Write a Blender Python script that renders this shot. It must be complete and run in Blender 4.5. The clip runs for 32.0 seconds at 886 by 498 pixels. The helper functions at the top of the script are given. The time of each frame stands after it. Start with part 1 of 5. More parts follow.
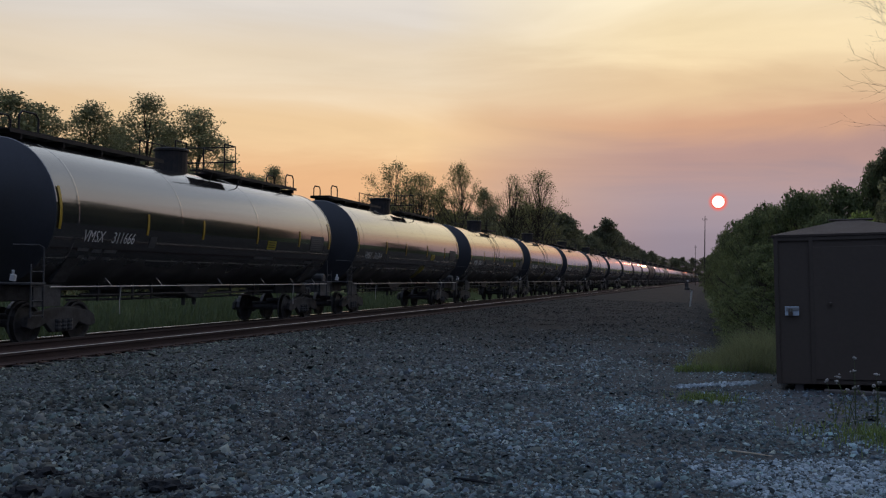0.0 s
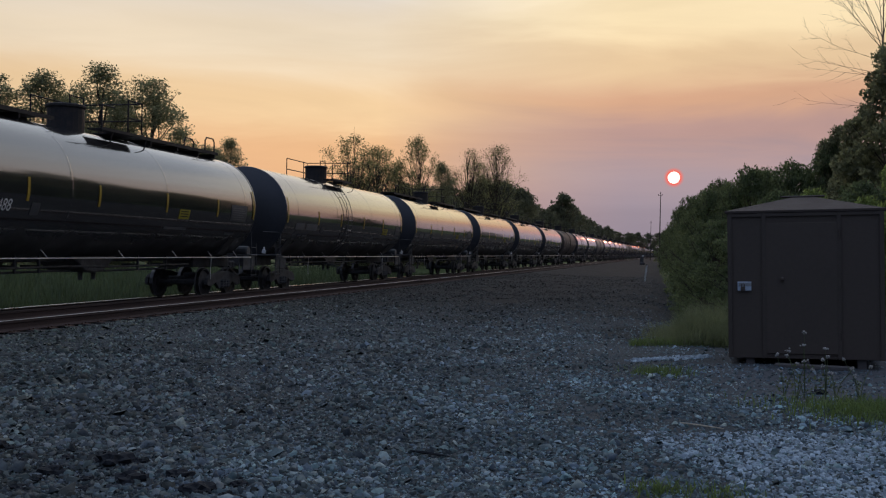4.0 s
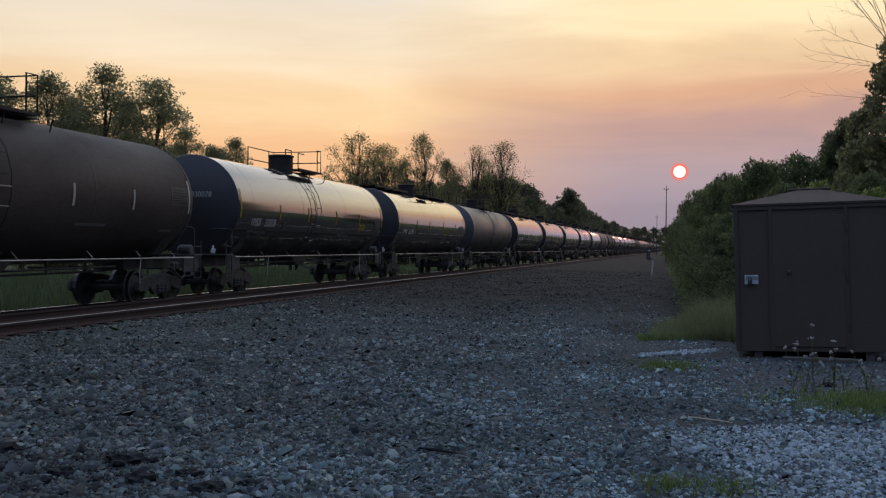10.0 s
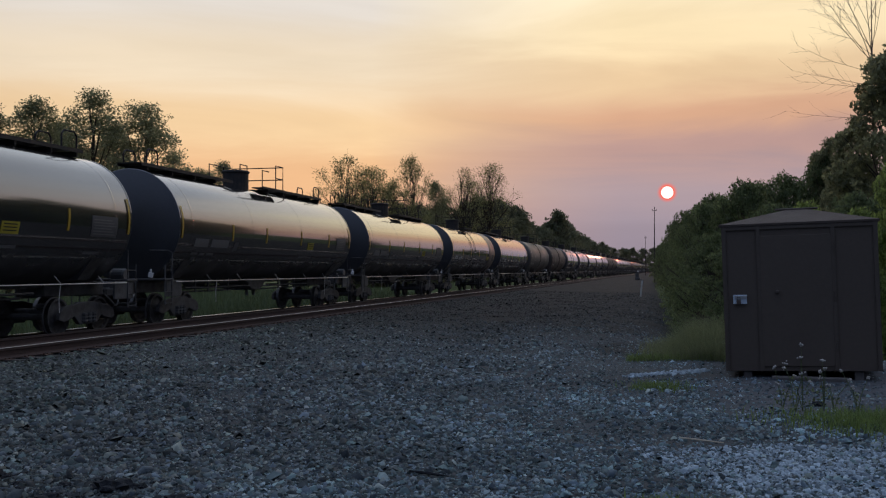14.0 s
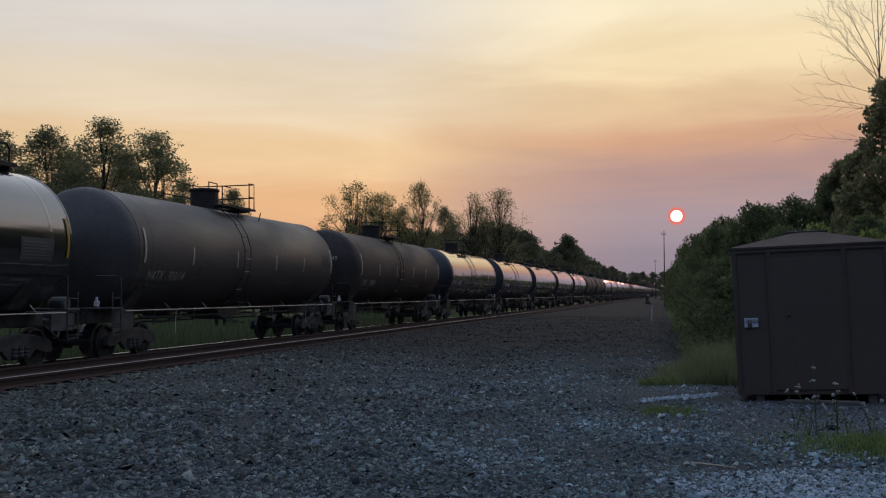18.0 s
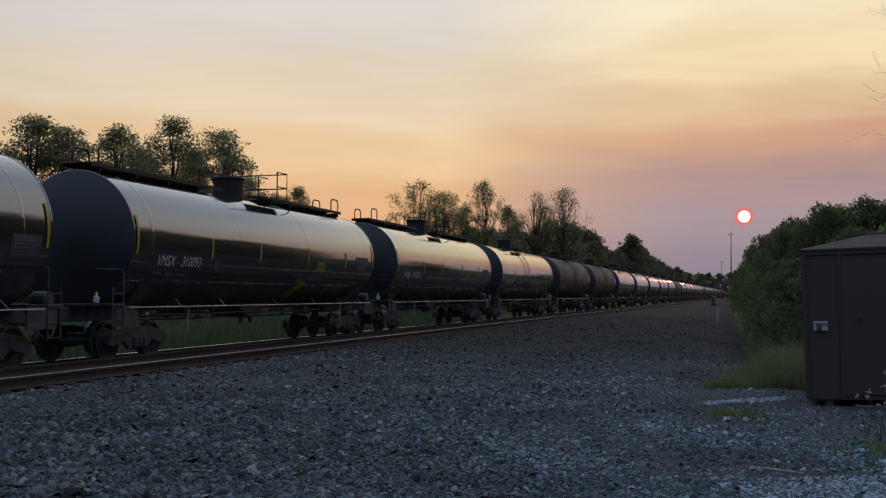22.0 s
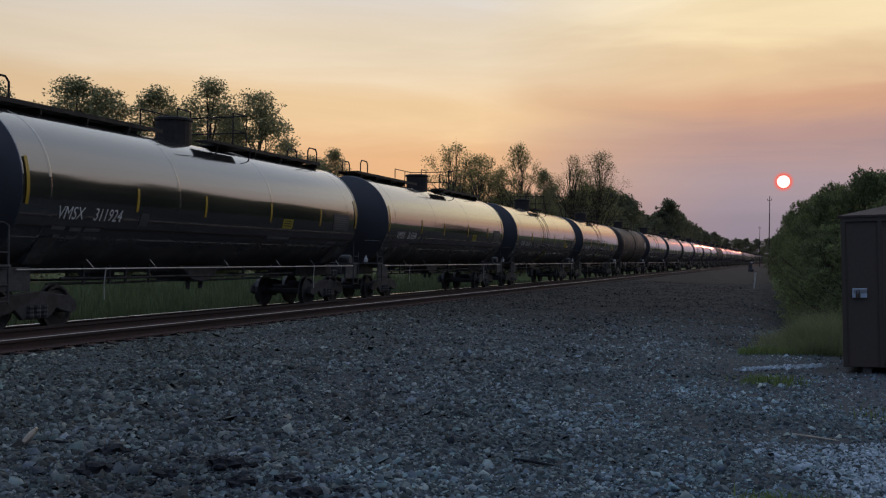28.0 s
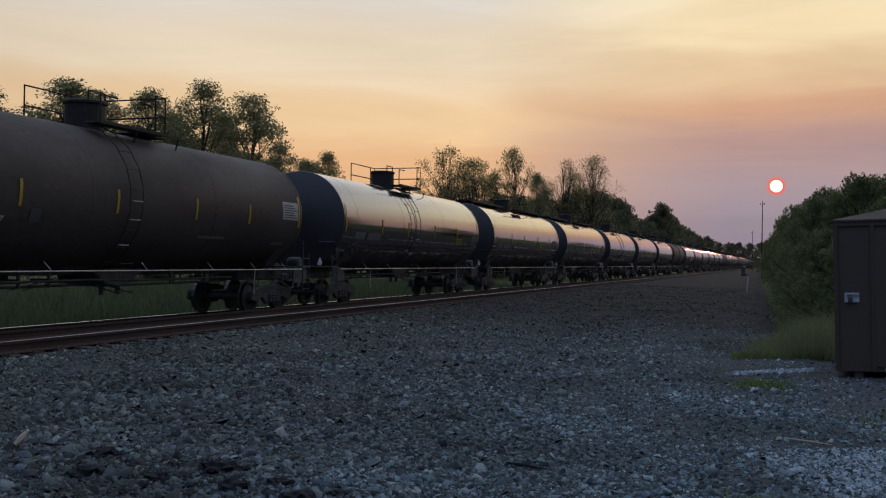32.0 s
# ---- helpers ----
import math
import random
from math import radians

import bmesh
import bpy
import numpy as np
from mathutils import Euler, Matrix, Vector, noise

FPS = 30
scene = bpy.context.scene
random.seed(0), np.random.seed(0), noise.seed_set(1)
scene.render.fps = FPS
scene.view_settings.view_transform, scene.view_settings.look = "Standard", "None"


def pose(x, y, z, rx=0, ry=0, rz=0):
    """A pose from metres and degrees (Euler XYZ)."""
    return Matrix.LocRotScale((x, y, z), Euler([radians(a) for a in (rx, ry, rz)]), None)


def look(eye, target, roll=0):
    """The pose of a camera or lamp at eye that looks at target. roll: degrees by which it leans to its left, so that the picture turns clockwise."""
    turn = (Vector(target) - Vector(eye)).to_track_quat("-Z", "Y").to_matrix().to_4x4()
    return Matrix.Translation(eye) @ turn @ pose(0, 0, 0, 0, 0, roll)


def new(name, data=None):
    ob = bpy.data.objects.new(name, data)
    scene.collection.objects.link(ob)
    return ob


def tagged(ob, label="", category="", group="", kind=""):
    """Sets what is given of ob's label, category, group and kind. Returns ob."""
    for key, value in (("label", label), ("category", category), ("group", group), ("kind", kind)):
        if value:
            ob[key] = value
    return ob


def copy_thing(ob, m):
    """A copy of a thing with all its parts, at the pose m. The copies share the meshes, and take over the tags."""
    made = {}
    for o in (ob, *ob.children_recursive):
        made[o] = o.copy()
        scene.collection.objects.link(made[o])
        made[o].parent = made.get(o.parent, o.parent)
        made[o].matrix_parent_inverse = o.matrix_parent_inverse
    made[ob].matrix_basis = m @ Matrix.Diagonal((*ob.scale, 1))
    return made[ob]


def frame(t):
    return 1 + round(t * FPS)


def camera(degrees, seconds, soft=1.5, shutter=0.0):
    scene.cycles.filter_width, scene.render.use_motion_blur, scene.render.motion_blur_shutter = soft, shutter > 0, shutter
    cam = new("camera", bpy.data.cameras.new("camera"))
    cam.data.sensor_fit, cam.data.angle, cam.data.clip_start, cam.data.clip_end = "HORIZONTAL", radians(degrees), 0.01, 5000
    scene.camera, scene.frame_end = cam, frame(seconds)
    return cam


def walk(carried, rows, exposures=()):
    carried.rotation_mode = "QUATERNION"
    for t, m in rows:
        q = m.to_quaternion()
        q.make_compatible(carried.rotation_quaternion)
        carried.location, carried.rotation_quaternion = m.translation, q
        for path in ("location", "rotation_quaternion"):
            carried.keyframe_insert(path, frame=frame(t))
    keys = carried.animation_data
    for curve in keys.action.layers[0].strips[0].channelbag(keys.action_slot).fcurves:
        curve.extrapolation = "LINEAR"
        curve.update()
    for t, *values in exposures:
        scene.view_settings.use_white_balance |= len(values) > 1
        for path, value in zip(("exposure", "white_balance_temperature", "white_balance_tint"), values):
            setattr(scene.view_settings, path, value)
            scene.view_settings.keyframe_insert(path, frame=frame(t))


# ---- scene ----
# ---- camera ----
EYE = 1.55
cam = camera(46.6, 32.0, soft=1.2)
ROWS = [
    (0.0, 91.546, -0.600, 15.144),
    (0.5, 91.329, -0.616, 15.054),
    (1.0, 91.089, -0.528, 14.980),
    (1.5, 91.095, -0.422, 14.963),
    (2.0, 91.286, -0.337, 14.950),
    (2.5, 91.333, -0.638, 14.758),
    (3.0, 91.249, -0.741, 14.650),
    (3.5, 90.770, -0.951, 14.188),
    (4.0, 90.121, -0.916, 12.767),
    (4.5, 89.820, -0.533, 11.519),
    (6.5, 90.032, -0.196, 12.130),
    (7.0, 90.302, -0.345, 12.207),
    (7.5, 90.435, -0.289, 12.263),
    (8.0, 89.762, -0.065, 13.045),
    (8.5, 89.040, -0.034, 14.030),
    (9.0, 89.182, -0.367, 13.958),
    (9.5, 89.480, -0.285, 13.483),
    (10.0, 89.948, -0.244, 13.109),
    (10.5, 90.181, -0.318, 13.000),
    (11.0, 90.065, -0.302, 13.104),
    (11.5, 89.645, -0.256, 13.397),
    (12.0, 89.463, -0.193, 13.102),
    (12.5, 89.900, -0.006, 12.382),
    (13.0, 90.368, 0.149, 12.375),
    (13.5, 90.857, 0.130, 12.440),
    (15.5, 91.521, 0.546, 12.520),
    (16.0, 91.686, 0.564, 12.243),
    (16.5, 91.845, 0.507, 12.274),
    (17.0, 92.077, 0.461, 12.490),
    (17.5, 92.328, 0.518, 12.826),
    (18.0, 92.595, 0.584, 13.043),
    (18.5, 92.696, 0.411, 13.107),
    (19.0, 92.536, 0.120, 13.040),
    (19.5, 92.534, -0.464, 13.134),
    (20.0, 92.823, -0.822, 13.652),
    (20.5, 93.052, -0.866, 14.098),
    (21.0, 93.050, -0.714, 14.601),
    (21.5, 92.813, -0.486, 15.356),
    (22.0, 92.544, -0.047, 16.529),
    (22.5, 92.123, -0.158, 18.814),
    (23.0, 91.483, -0.709, 19.801),
    (23.5, 91.246, -0.915, 19.269),
    (24.0, 91.092, -0.962, 18.530),
    (24.5, 91.021, -0.845, 18.164),
    (25.0, 90.912, -0.877, 18.028),
    (25.5, 90.719, -0.745, 17.960),
    (27.5, 90.417, -0.573, 18.375),
    (28.0, 90.483, -0.560, 18.468),
    (28.5, 90.540, -0.590, 18.554),
    (29.0, 90.684, -0.745, 18.509),
    (29.5, 90.809, -0.865, 18.445),
    (30.0, 90.870, -0.937, 18.355),
    (30.5, 90.863, -0.955, 18.307),
    (31.0, 90.687, -0.887, 18.288),
    (31.5, 90.716, -0.774, 18.250),
    (32.0, 90.672, -0.732, 18.099),
]
walk(cam, [(t, pose(0, 0, EYE, rx, ry, rz)) for t, rx, ry, rz in ROWS],
     [(0.0, 0.05), (4.0, 0.09), (7.0, 0.16), (10.0, 0.24), (13.0, 0.18), (16.0, 0.07), (19.0, 0.02), (22.0, 0.0), (25.0, 0.05), (32.0, 0.03)])


# ---- world, sun, light ----
def lin(r, g, b):
    """Linear colour from 0-255 display values."""
    out = []
    for c in (r, g, b):
        c /= 255.0
        out.append(c / 12.92 if c <= 0.04045 else ((c + 0.055) / 1.055) ** 2.4)
    return (*out, 1.0)


SUN_AZ, SUN_EL = -0.18, 4.19          # degrees from the track's line, and above the horizon
sun_dir = Vector((math.sin(radians(SUN_AZ)) * math.cos(radians(SUN_EL)), math.cos(radians(SUN_AZ)) * math.cos(radians(SUN_EL)), math.sin(radians(SUN_EL))))


def ramp(nt, stops, fac, interp="EASE"):
    n = nt.nodes.new("ShaderNodeValToRGB")
    n.color_ramp.interpolation = interp
    els = n.color_ramp.elements
    while len(els) < len(stops):
        els.new(0.5)
    for e, (p, c) in zip(els, stops):
        e.position, e.color = p, c
    nt.links.new(fac, n.inputs["Fac"])
    return n.outputs["Color"]


def math_node(nt, op, a, b=None, clamp=False):
    n = nt.nodes.new("ShaderNodeMath")
    n.operation, n.use_clamp = op, clamp
    for i, v in enumerate((a, b)):
        if v is None:
            continue
        if isinstance(v, (int, float)):
            n.inputs[i].default_value = v
        else:
            nt.links.new(v, n.inputs[i])
    return n.outputs[0]


def mix_col(nt, fac, a, b, blend="MIX"):
    n = nt.nodes.new("ShaderNodeMix")
    n.data_type, n.blend_type = "RGBA", blend
    for i, v in ((0, fac), (6, a), (7, b)):
        if isinstance(v, (int, float)):
            n.inputs[i].default_value = v
        elif isinstance(v, tuple):
            n.inputs[i].default_value = v
        else:
            nt.links.new(v, n.inputs[i])
    return n.outputs[2]


def build_world():
    w = bpy.data.worlds.new("sunset_sky")
    w.use_nodes = True
    scene.world = w
    nt = w.node_tree
    nt.nodes.clear()
    L = nt.links.new
    tc = nt.nodes.new("ShaderNodeTexCoord")
    sep = nt.nodes.new("ShaderNodeSeparateXYZ")
    L(tc.outputs["Generated"], sep.inputs[0])
    up = sep.outputs["Z"]
    # slow wander of the haze bands
    mp = nt.nodes.new("ShaderNodeMapping")
    mp.inputs["Scale"].default_value = (1.3, 1.3, 9.0)
    mp.inputs["Rotation"].default_value = (0.0, radians(6), 0.0)
    L(tc.outputs["Generated"], mp.inputs[0])
    no = nt.nodes.new("ShaderNodeTexNoise")
    no.inputs["Scale"].default_value, no.inputs["Detail"].default_value, no.inputs["Roughness"].default_value = 2.3, 5.0, 0.55
    no.inputs["Distortion"].default_value = 0.6
    L(mp.outputs[0], no.inputs["Vector"])
    streak = math_node(nt, "SUBTRACT", no.outputs[0], 0.5)
    el = math_node(nt, "ADD", up, math_node(nt, "MULTIPLY", streak, 0.06))
    el = math_node(nt, "MULTIPLY", el, 2.2, True)          # sine of elevation 0 .. 0.45
    near_sun = ramp(nt, [(0.0, lin(150, 136, 147)), (0.1, lin(154, 140, 151)), (0.18, lin(160, 142, 150)), (0.25, lin(180, 145, 140)), (0.32, lin(209, 161, 132)),
                         (0.40, lin(226, 193, 153)), (0.49, lin(245, 220, 177)), (0.60, lin(250, 232, 196)), (0.8, lin(222, 214, 204)), (1.0, lin(184, 188, 196))], el)
    off_sun = ramp(nt, [(0.0, lin(196, 148, 130)), (0.1, lin(222, 163, 124)), (0.2, lin(236, 183, 135)), (0.3, lin(242, 204, 157)), (0.42, lin(238, 216, 186)),
                        (0.55, lin(226, 215, 203)), (0.75, lin(210, 209, 210)), (1.0, lin(196, 200, 206))], el)
    # behind the eye: dim slate blue
    back = ramp(nt, [(0.0, lin(62, 65, 78)), (0.2, lin(70, 75, 94)), (0.5, lin(84, 94, 120)), (1.0, lin(112, 125, 156))], el)
    flat = nt.nodes.new("ShaderNodeVectorMath")
    flat.operation = "MULTIPLY"
    flat.inputs[1].default_value = (1, 1, 0)
    L(tc.outputs["Generated"], flat.inputs[0])
    nrm = nt.nodes.new("ShaderNodeVectorMath")
    nrm.operation = "NORMALIZE"
    L(flat.outputs[0], nrm.inputs[0])
    dotn = nt.nodes.new("ShaderNodeVectorMath")
    dotn.operation = "DOT_PRODUCT"
    dotn.inputs[1].default_value = (math.sin(radians(3)), math.cos(radians(3)), 0)
    L(nrm.outputs[0], dotn.inputs[0])
    az = dotn.outputs["Value"]
    side = ramp(nt, [(0.0, (0, 0, 0, 1)), (0.62, (0.0, 0.0, 0.0, 1)), (0.97, (1, 1, 1, 1))], math_node(nt, "MULTIPLY", math_node(nt, "SUBTRACT", az, 0.85), 6.6667, True), "LINEAR")
    front = mix_col(nt, side, off_sun, near_sun)
    # beige-grey sky well to the right of the sun
    right_sky = ramp(nt, [(0.0, lin(150, 124, 128)), (0.15, lin(172, 142, 136)), (0.32, lin(192, 168, 158)), (0.5, lin(207, 190, 181)), (0.75, lin(208, 200, 196)), (1.0, lin(202, 199, 199))], el)
    sepn = nt.nodes.new("ShaderNodeSeparateXYZ")
    L(nrm.outputs[0], sepn.inputs[0])
    front = mix_col(nt, math_node(nt, "MULTIPLY", math_node(nt, "SUBTRACT", sepn.outputs["X"], 0.2), 4.0, True), front, right_sky)
    turn = math_node(nt, "MULTIPLY", math_node(nt, "ADD", az, 0.12), 1.05, True)
    sky = mix_col(nt, turn, back, front)
    # overhead blue grey
    high = math_node(nt, "MULTIPLY", math_node(nt, "SUBTRACT", up, 0.6), 2.6, True)
    sky = mix_col(nt, high, sky, lin(170, 184, 212))
    # soft brightness of the streaks
    sky = mix_col(nt, 1.0, sky, ramp(nt, [(0.25, (0.9, 0.9, 0.9, 1)), (0.75, (1.08, 1.07, 1.05, 1))], no.outputs[0], "LINEAR"), "MULTIPLY")
    # red aureole round the sun
    ds = nt.nodes.new("ShaderNodeVectorMath")
    ds.operation = "DOT_PRODUCT"
    ds.inputs[1].default_value = sun_dir
    L(tc.outputs["Generated"], ds.inputs[0])
    c_in, c_out = math.cos(radians(0.33)), math.cos(radians(0.58))
    ring = math_node(nt, "DIVIDE", math_node(nt, "SUBTRACT", ds.outputs["Value"], c_out), c_in - c_out, True)
    ring = math_node(nt, "POWER", ring, 1.7)
    sky = mix_col(nt, ring, sky, lin(248, 86, 68))
    sky = mix_col(nt, 1.0, sky, (0.965, 1.0, 1.045, 1), "MULTIPLY")
    below = math_node(nt, "MULTIPLY", math_node(nt, "ADD", up, 0.01), 100.0, True)
    sky = mix_col(nt, below, lin(70, 66, 66), sky)
    bg = nt.nodes.new("ShaderNodeBackground")
    bg.inputs["Strength"].default_value = 1.0
    L(sky, bg.inputs["Color"])
    # thin clear-air sky on top of the haze
    st = nt.nodes.new("ShaderNodeTexSky")
    st.sky_type, st.sun_disc = "NISHITA", False
    st.sun_elevation, st.sun_rotation = radians(SUN_EL), radians(SUN_AZ)
    st.dust_density = 6.0
    bg2 = nt.nodes.new("ShaderNodeBackground")
    bg2.inputs["Strength"].default_value = 0.0012
    L(st.outputs[0], bg2.inputs["Color"])
    add = nt.nodes.new("ShaderNodeAddShader")
    L(bg.outputs[0], add.inputs[0])
    L(bg2.outputs[0], add.inputs[1])
    out = nt.nodes.new("ShaderNodeOutputWorld")
    L(add.outputs[0], out.inputs[0])


build_world()
sun_lamp = new("sun_light", bpy.data.lights.new("sun_light", "SUN"))
sun_lamp.data.energy, sun_lamp.data.angle, sun_lamp.data.color = 0.05, radians(0.6), (1.0, 0.22, 0.12)
sun_lamp.matrix_basis = look((0, 0, 60), Vector((0, 0, 60)) - sun_dir)


# ---- materials ----
def material(name, color, rough=0.7, metal=0.0, var=0.25, scale=3.0, fine=40.0, bump=0.15, bump_scale=60.0, coat=0.0, coat_rough=0.1, ior=1.5, second=None, second_amount=0.5, second_scale=0.6, island=0.0, objrand=0.0, space="Object", stretch=(1, 1, 1), rough_var=0.12, spec=0.5):
    m = bpy.data.materials.new(name)
    m.use_nodes = True
    nt = m.node_tree
    bs = nt.nodes["Principled BSDF"]
    L = nt.links.new
    tc = nt.nodes.new("ShaderNodeTexCoord")
    mp = nt.nodes.new("ShaderNodeMapping")
    mp.inputs["Scale"].default_value = stretch
    L(tc.outputs[space], mp.inputs[0])

    def nz(s, d=4.0, r=0.6):
        n = nt.nodes.new("ShaderNodeTexNoise")
        n.inputs["Scale"].default_value, n.inputs["Detail"].default_value, n.inputs["Roughness"].default_value = s, d, r
        L(mp.outputs[0], n.inputs["Vector"])
        return n.outputs[0]
    big, small = nz(scale), nz(fine, 3.0)
    c = (*color, 1.0)
    dark = tuple(x * (1 - var) for x in color) + (1.0,)
    light = tuple(min(1, x * (1 + var)) for x in color) + (1.0,)
    col = ramp(nt, [(0.3, dark), (0.5, c), (0.72, light)], big, "LINEAR")
    col = mix_col(nt, 0.5, col, ramp(nt, [(0.3, dark), (0.7, light)], small, "LINEAR"))
    if second:
        sp = nz(second_scale, 6.0, 0.65)
        fac = ramp(nt, [(0.5 - 0.06, (0, 0, 0, 1)), (0.5 + 0.12, (second_amount,) * 3 + (1,))], sp, "LINEAR")
        col = mix_col(nt, fac, col, (*second, 1.0))
    if island or objrand:
        if island:
            g = nt.nodes.new("ShaderNodeNewGeometry")
            rnd, amt = g.outputs["Random Per Island"], island
        else:
            g = nt.nodes.new("ShaderNodeObjectInfo")
            rnd, amt = g.outputs["Random"], objrand
        k = ramp(nt, [(0.0, (1 - amt,) * 3 + (1,)), (1.0, (1 + amt,) * 3 + (1,))], rnd, "LINEAR")
        col = mix_col(nt, 1.0, col, k, "MULTIPLY")
    L(col, bs.inputs["Base Color"])
    rr = ramp(nt, [(0.3, (max(0.02, rough - rough_var),) * 3 + (1,)), (0.7, (min(1, rough + rough_var),) * 3 + (1,))], big, "LINEAR")
    L(rr, bs.inputs["Roughness"])
    bs.inputs["Metallic"].default_value = metal
    bs.inputs["IOR"].default_value = ior
    bs.inputs["Specular IOR Level"].default_value = spec
    bs.inputs["Coat Weight"].default_value, bs.inputs["Coat Roughness"].default_value = coat, coat_rough
    bs.inputs["Coat IOR"].default_value = 1.75
    if bump:
        b = nt.nodes.new("ShaderNodeBump")
        b.inputs["Strength"].default_value, b.inputs["Distance"].default_value = bump, 0.02
        L(nz(bump_scale, 3.0), b.inputs["Height"])
        L(b.outputs[0], bs.inputs["Normal"])
    return m


def leaf_material(name, color, amt=0.45, trans=0.35):
    m = material(name, color, 0.6, 0, 0.2, 0.5, 3.0, 0.0, island=amt, spec=0.25)
    nt = m.node_tree
    bs = nt.nodes["Principled BSDF"]
    out = nt.nodes["Material Output"]
    tr = nt.nodes.new("ShaderNodeBsdfTranslucent")
    # light coming through a leaf is brighter and yellower than what it throws back
    through_leaf = mix_col(nt, 1.0, bs.inputs["Base Color"].links[0].from_socket, (2.35, 2.2, 1.8, 1), "MULTIPLY")
    nt.links.new(through_leaf, tr.inputs["Color"])
    mx = nt.nodes.new("ShaderNodeMixShader")
    mx.inputs[0].default_value = trans
    nt.links.new(bs.outputs[0], mx.inputs[1])
    nt.links.new(tr.outputs[0], mx.inputs[2])
    nt.links.new(mx.outputs[0], out.inputs["Surface"])
    return m


def glow(name, color, strength):
    m = bpy.data.materials.new(name)
    m.use_nodes = True
    nt = m.node_tree
    nt.nodes.clear()
    e = nt.nodes.new("ShaderNodeEmission")
    e.inputs[0].default_value, e.inputs[1].default_value = color, strength
    o = nt.nodes.new("ShaderNodeOutputMaterial")
    nt.links.new(e.outputs[0], o.inputs[0])
    return m


M = {}
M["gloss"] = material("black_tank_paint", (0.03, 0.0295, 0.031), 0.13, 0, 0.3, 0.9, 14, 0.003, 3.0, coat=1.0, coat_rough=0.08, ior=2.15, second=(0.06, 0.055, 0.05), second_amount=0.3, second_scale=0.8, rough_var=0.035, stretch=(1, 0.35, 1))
# shell paint again for the heads, matt and tinted for the sky's blue reflection
M["head"] = material("matt_black_head_paint", (0.032, 0.034, 0.041), 0.42, 0, 0.25, 0.9, 14, 0.02, 12, ior=1.7, second=(0.05, 0.047, 0.045), second_amount=0.3)
M["brown"] = material("weathered_brown_tank_paint", (0.088, 0.073, 0.067), 0.6, 0, 0.3, 0.8, 12, 0.03, 30, second=(0.05, 0.041, 0.038), second_amount=0.6, second_scale=0.7, stretch=(1, 0.4, 1), objrand=0.15, spec=0.22)
M["grey"] = material("dull_grey_tank_paint", (0.062, 0.066, 0.076), 0.46, 0, 0.2, 0.8, 12, 0.02, 30, second=(0.048, 0.05, 0.056), second_amount=0.5, second_scale=0.7, stretch=(1, 0.4, 1), ior=2.0)
M["wrap"] = material("dull_brown_patched_jacket", (0.085, 0.063, 0.053), 0.42, 0, 0.25, 1.5, 14, 0.03, 20, stretch=(1, 0.4, 1), ior=1.9)
M["natx"] = material("sooty_dark_grey_tank_paint", (0.1, 0.093, 0.088), 0.5, 0, 0.25, 0.8, 12, 0.02, 30, second=(0.055, 0.049, 0.046), second_amount=0.5, second_scale=0.7, stretch=(1, 0.4, 1))
M["under"] = material("grimy_black_steel", (0.1, 0.097, 0.095), 0.8, 0.0, 0.4, 3, 30, 0.2, 40, second=(0.028, 0.022, 0.018), second_amount=0.5, second_scale=4)
M["cast"] = material("rusty_cast_steel", (0.088, 0.082, 0.078), 0.85, 0.0, 0.4, 4, 40, 0.3, 50, second=(0.03, 0.021, 0.016), second_amount=0.5, second_scale=5)
M["tread"] = material("polished_wheel_tread", (0.1, 0.095, 0.09), 0.4, 1.0, 0.15, 6, 60, 0.05, 80)
M["top"] = material("dusty_black_fittings", (0.03, 0.027, 0.026), 0.7, 0.1, 0.4, 3, 30, 0.1, 50, second=(0.07, 0.05, 0.04), second_amount=0.5, second_scale=4)
M["pipe"] = material("worn_galvanised_rail", (0.62, 0.61, 0.6), 0.45, 0.5, 0.2, 6, 60, 0.05, 60)
M["yellow"] = material("yellow_reflective_tape", (0.52, 0.34, 0.04), 0.4, 0, 0.2, 6, 60, 0.03, 80)
M["pale"] = material("pale_reflective_tape", (0.55, 0.53, 0.48), 0.45, 0, 0.2, 6, 60, 0.03, 80)
M["placard"] = material("yellow_placard", (0.44, 0.37, 0.04), 0.5, 0, 0.2, 5, 50, 0.03, 80)
M["fadedyellow"] = material("faded_yellow_paint", (0.24, 0.21, 0.05), 0.6, 0, 0.3, 5, 50, 0.0)
M["white"] = material("worn_white_stencil_paint", (0.82, 0.81, 0.79), 0.6, 0, 0.25, 5, 50, 0.0)
M["dimwhite"] = material("faded_grey_stencil_paint", (0.16, 0.16, 0.16), 0.6, 0, 0.3, 5, 50, 0.0)
M["panel"] = material("dark_grey_data_panel", (0.085, 0.088, 0.09), 0.6, 0, 0.2, 5, 50, 0.0)
M["whitepanel"] = material("white_data_panel", (0.5, 0.5, 0.5), 0.6, 0, 0.2, 5, 50, 0.0)
M["dark"] = material("black_lettering", (0.02, 0.02, 0.02), 0.6, 0, 0.2, 5, 50, 0.0)
M["railtop"] = material("polished_rail_head", (0.85, 0.84, 0.82), 0.3, 0.85, 0.1, 2, 40, 0.02, 50, stretch=(1, 0.05, 1))
# tan reflection of the train's side is put into this head colour
M["railsheen"] = material("worn_tan_sheen_rail_head", (0.74, 0.64, 0.56), 0.45, 0.3, 0.2, 2, 40, 0.03, 50, stretch=(1, 0.05, 1))
M["raildull"] = material("dull_brown_rail_head", (0.05, 0.04, 0.036), 0.95, 0.0, 0.25, 2, 40, 0.05, 50, stretch=(1, 0.05, 1), spec=0.05)
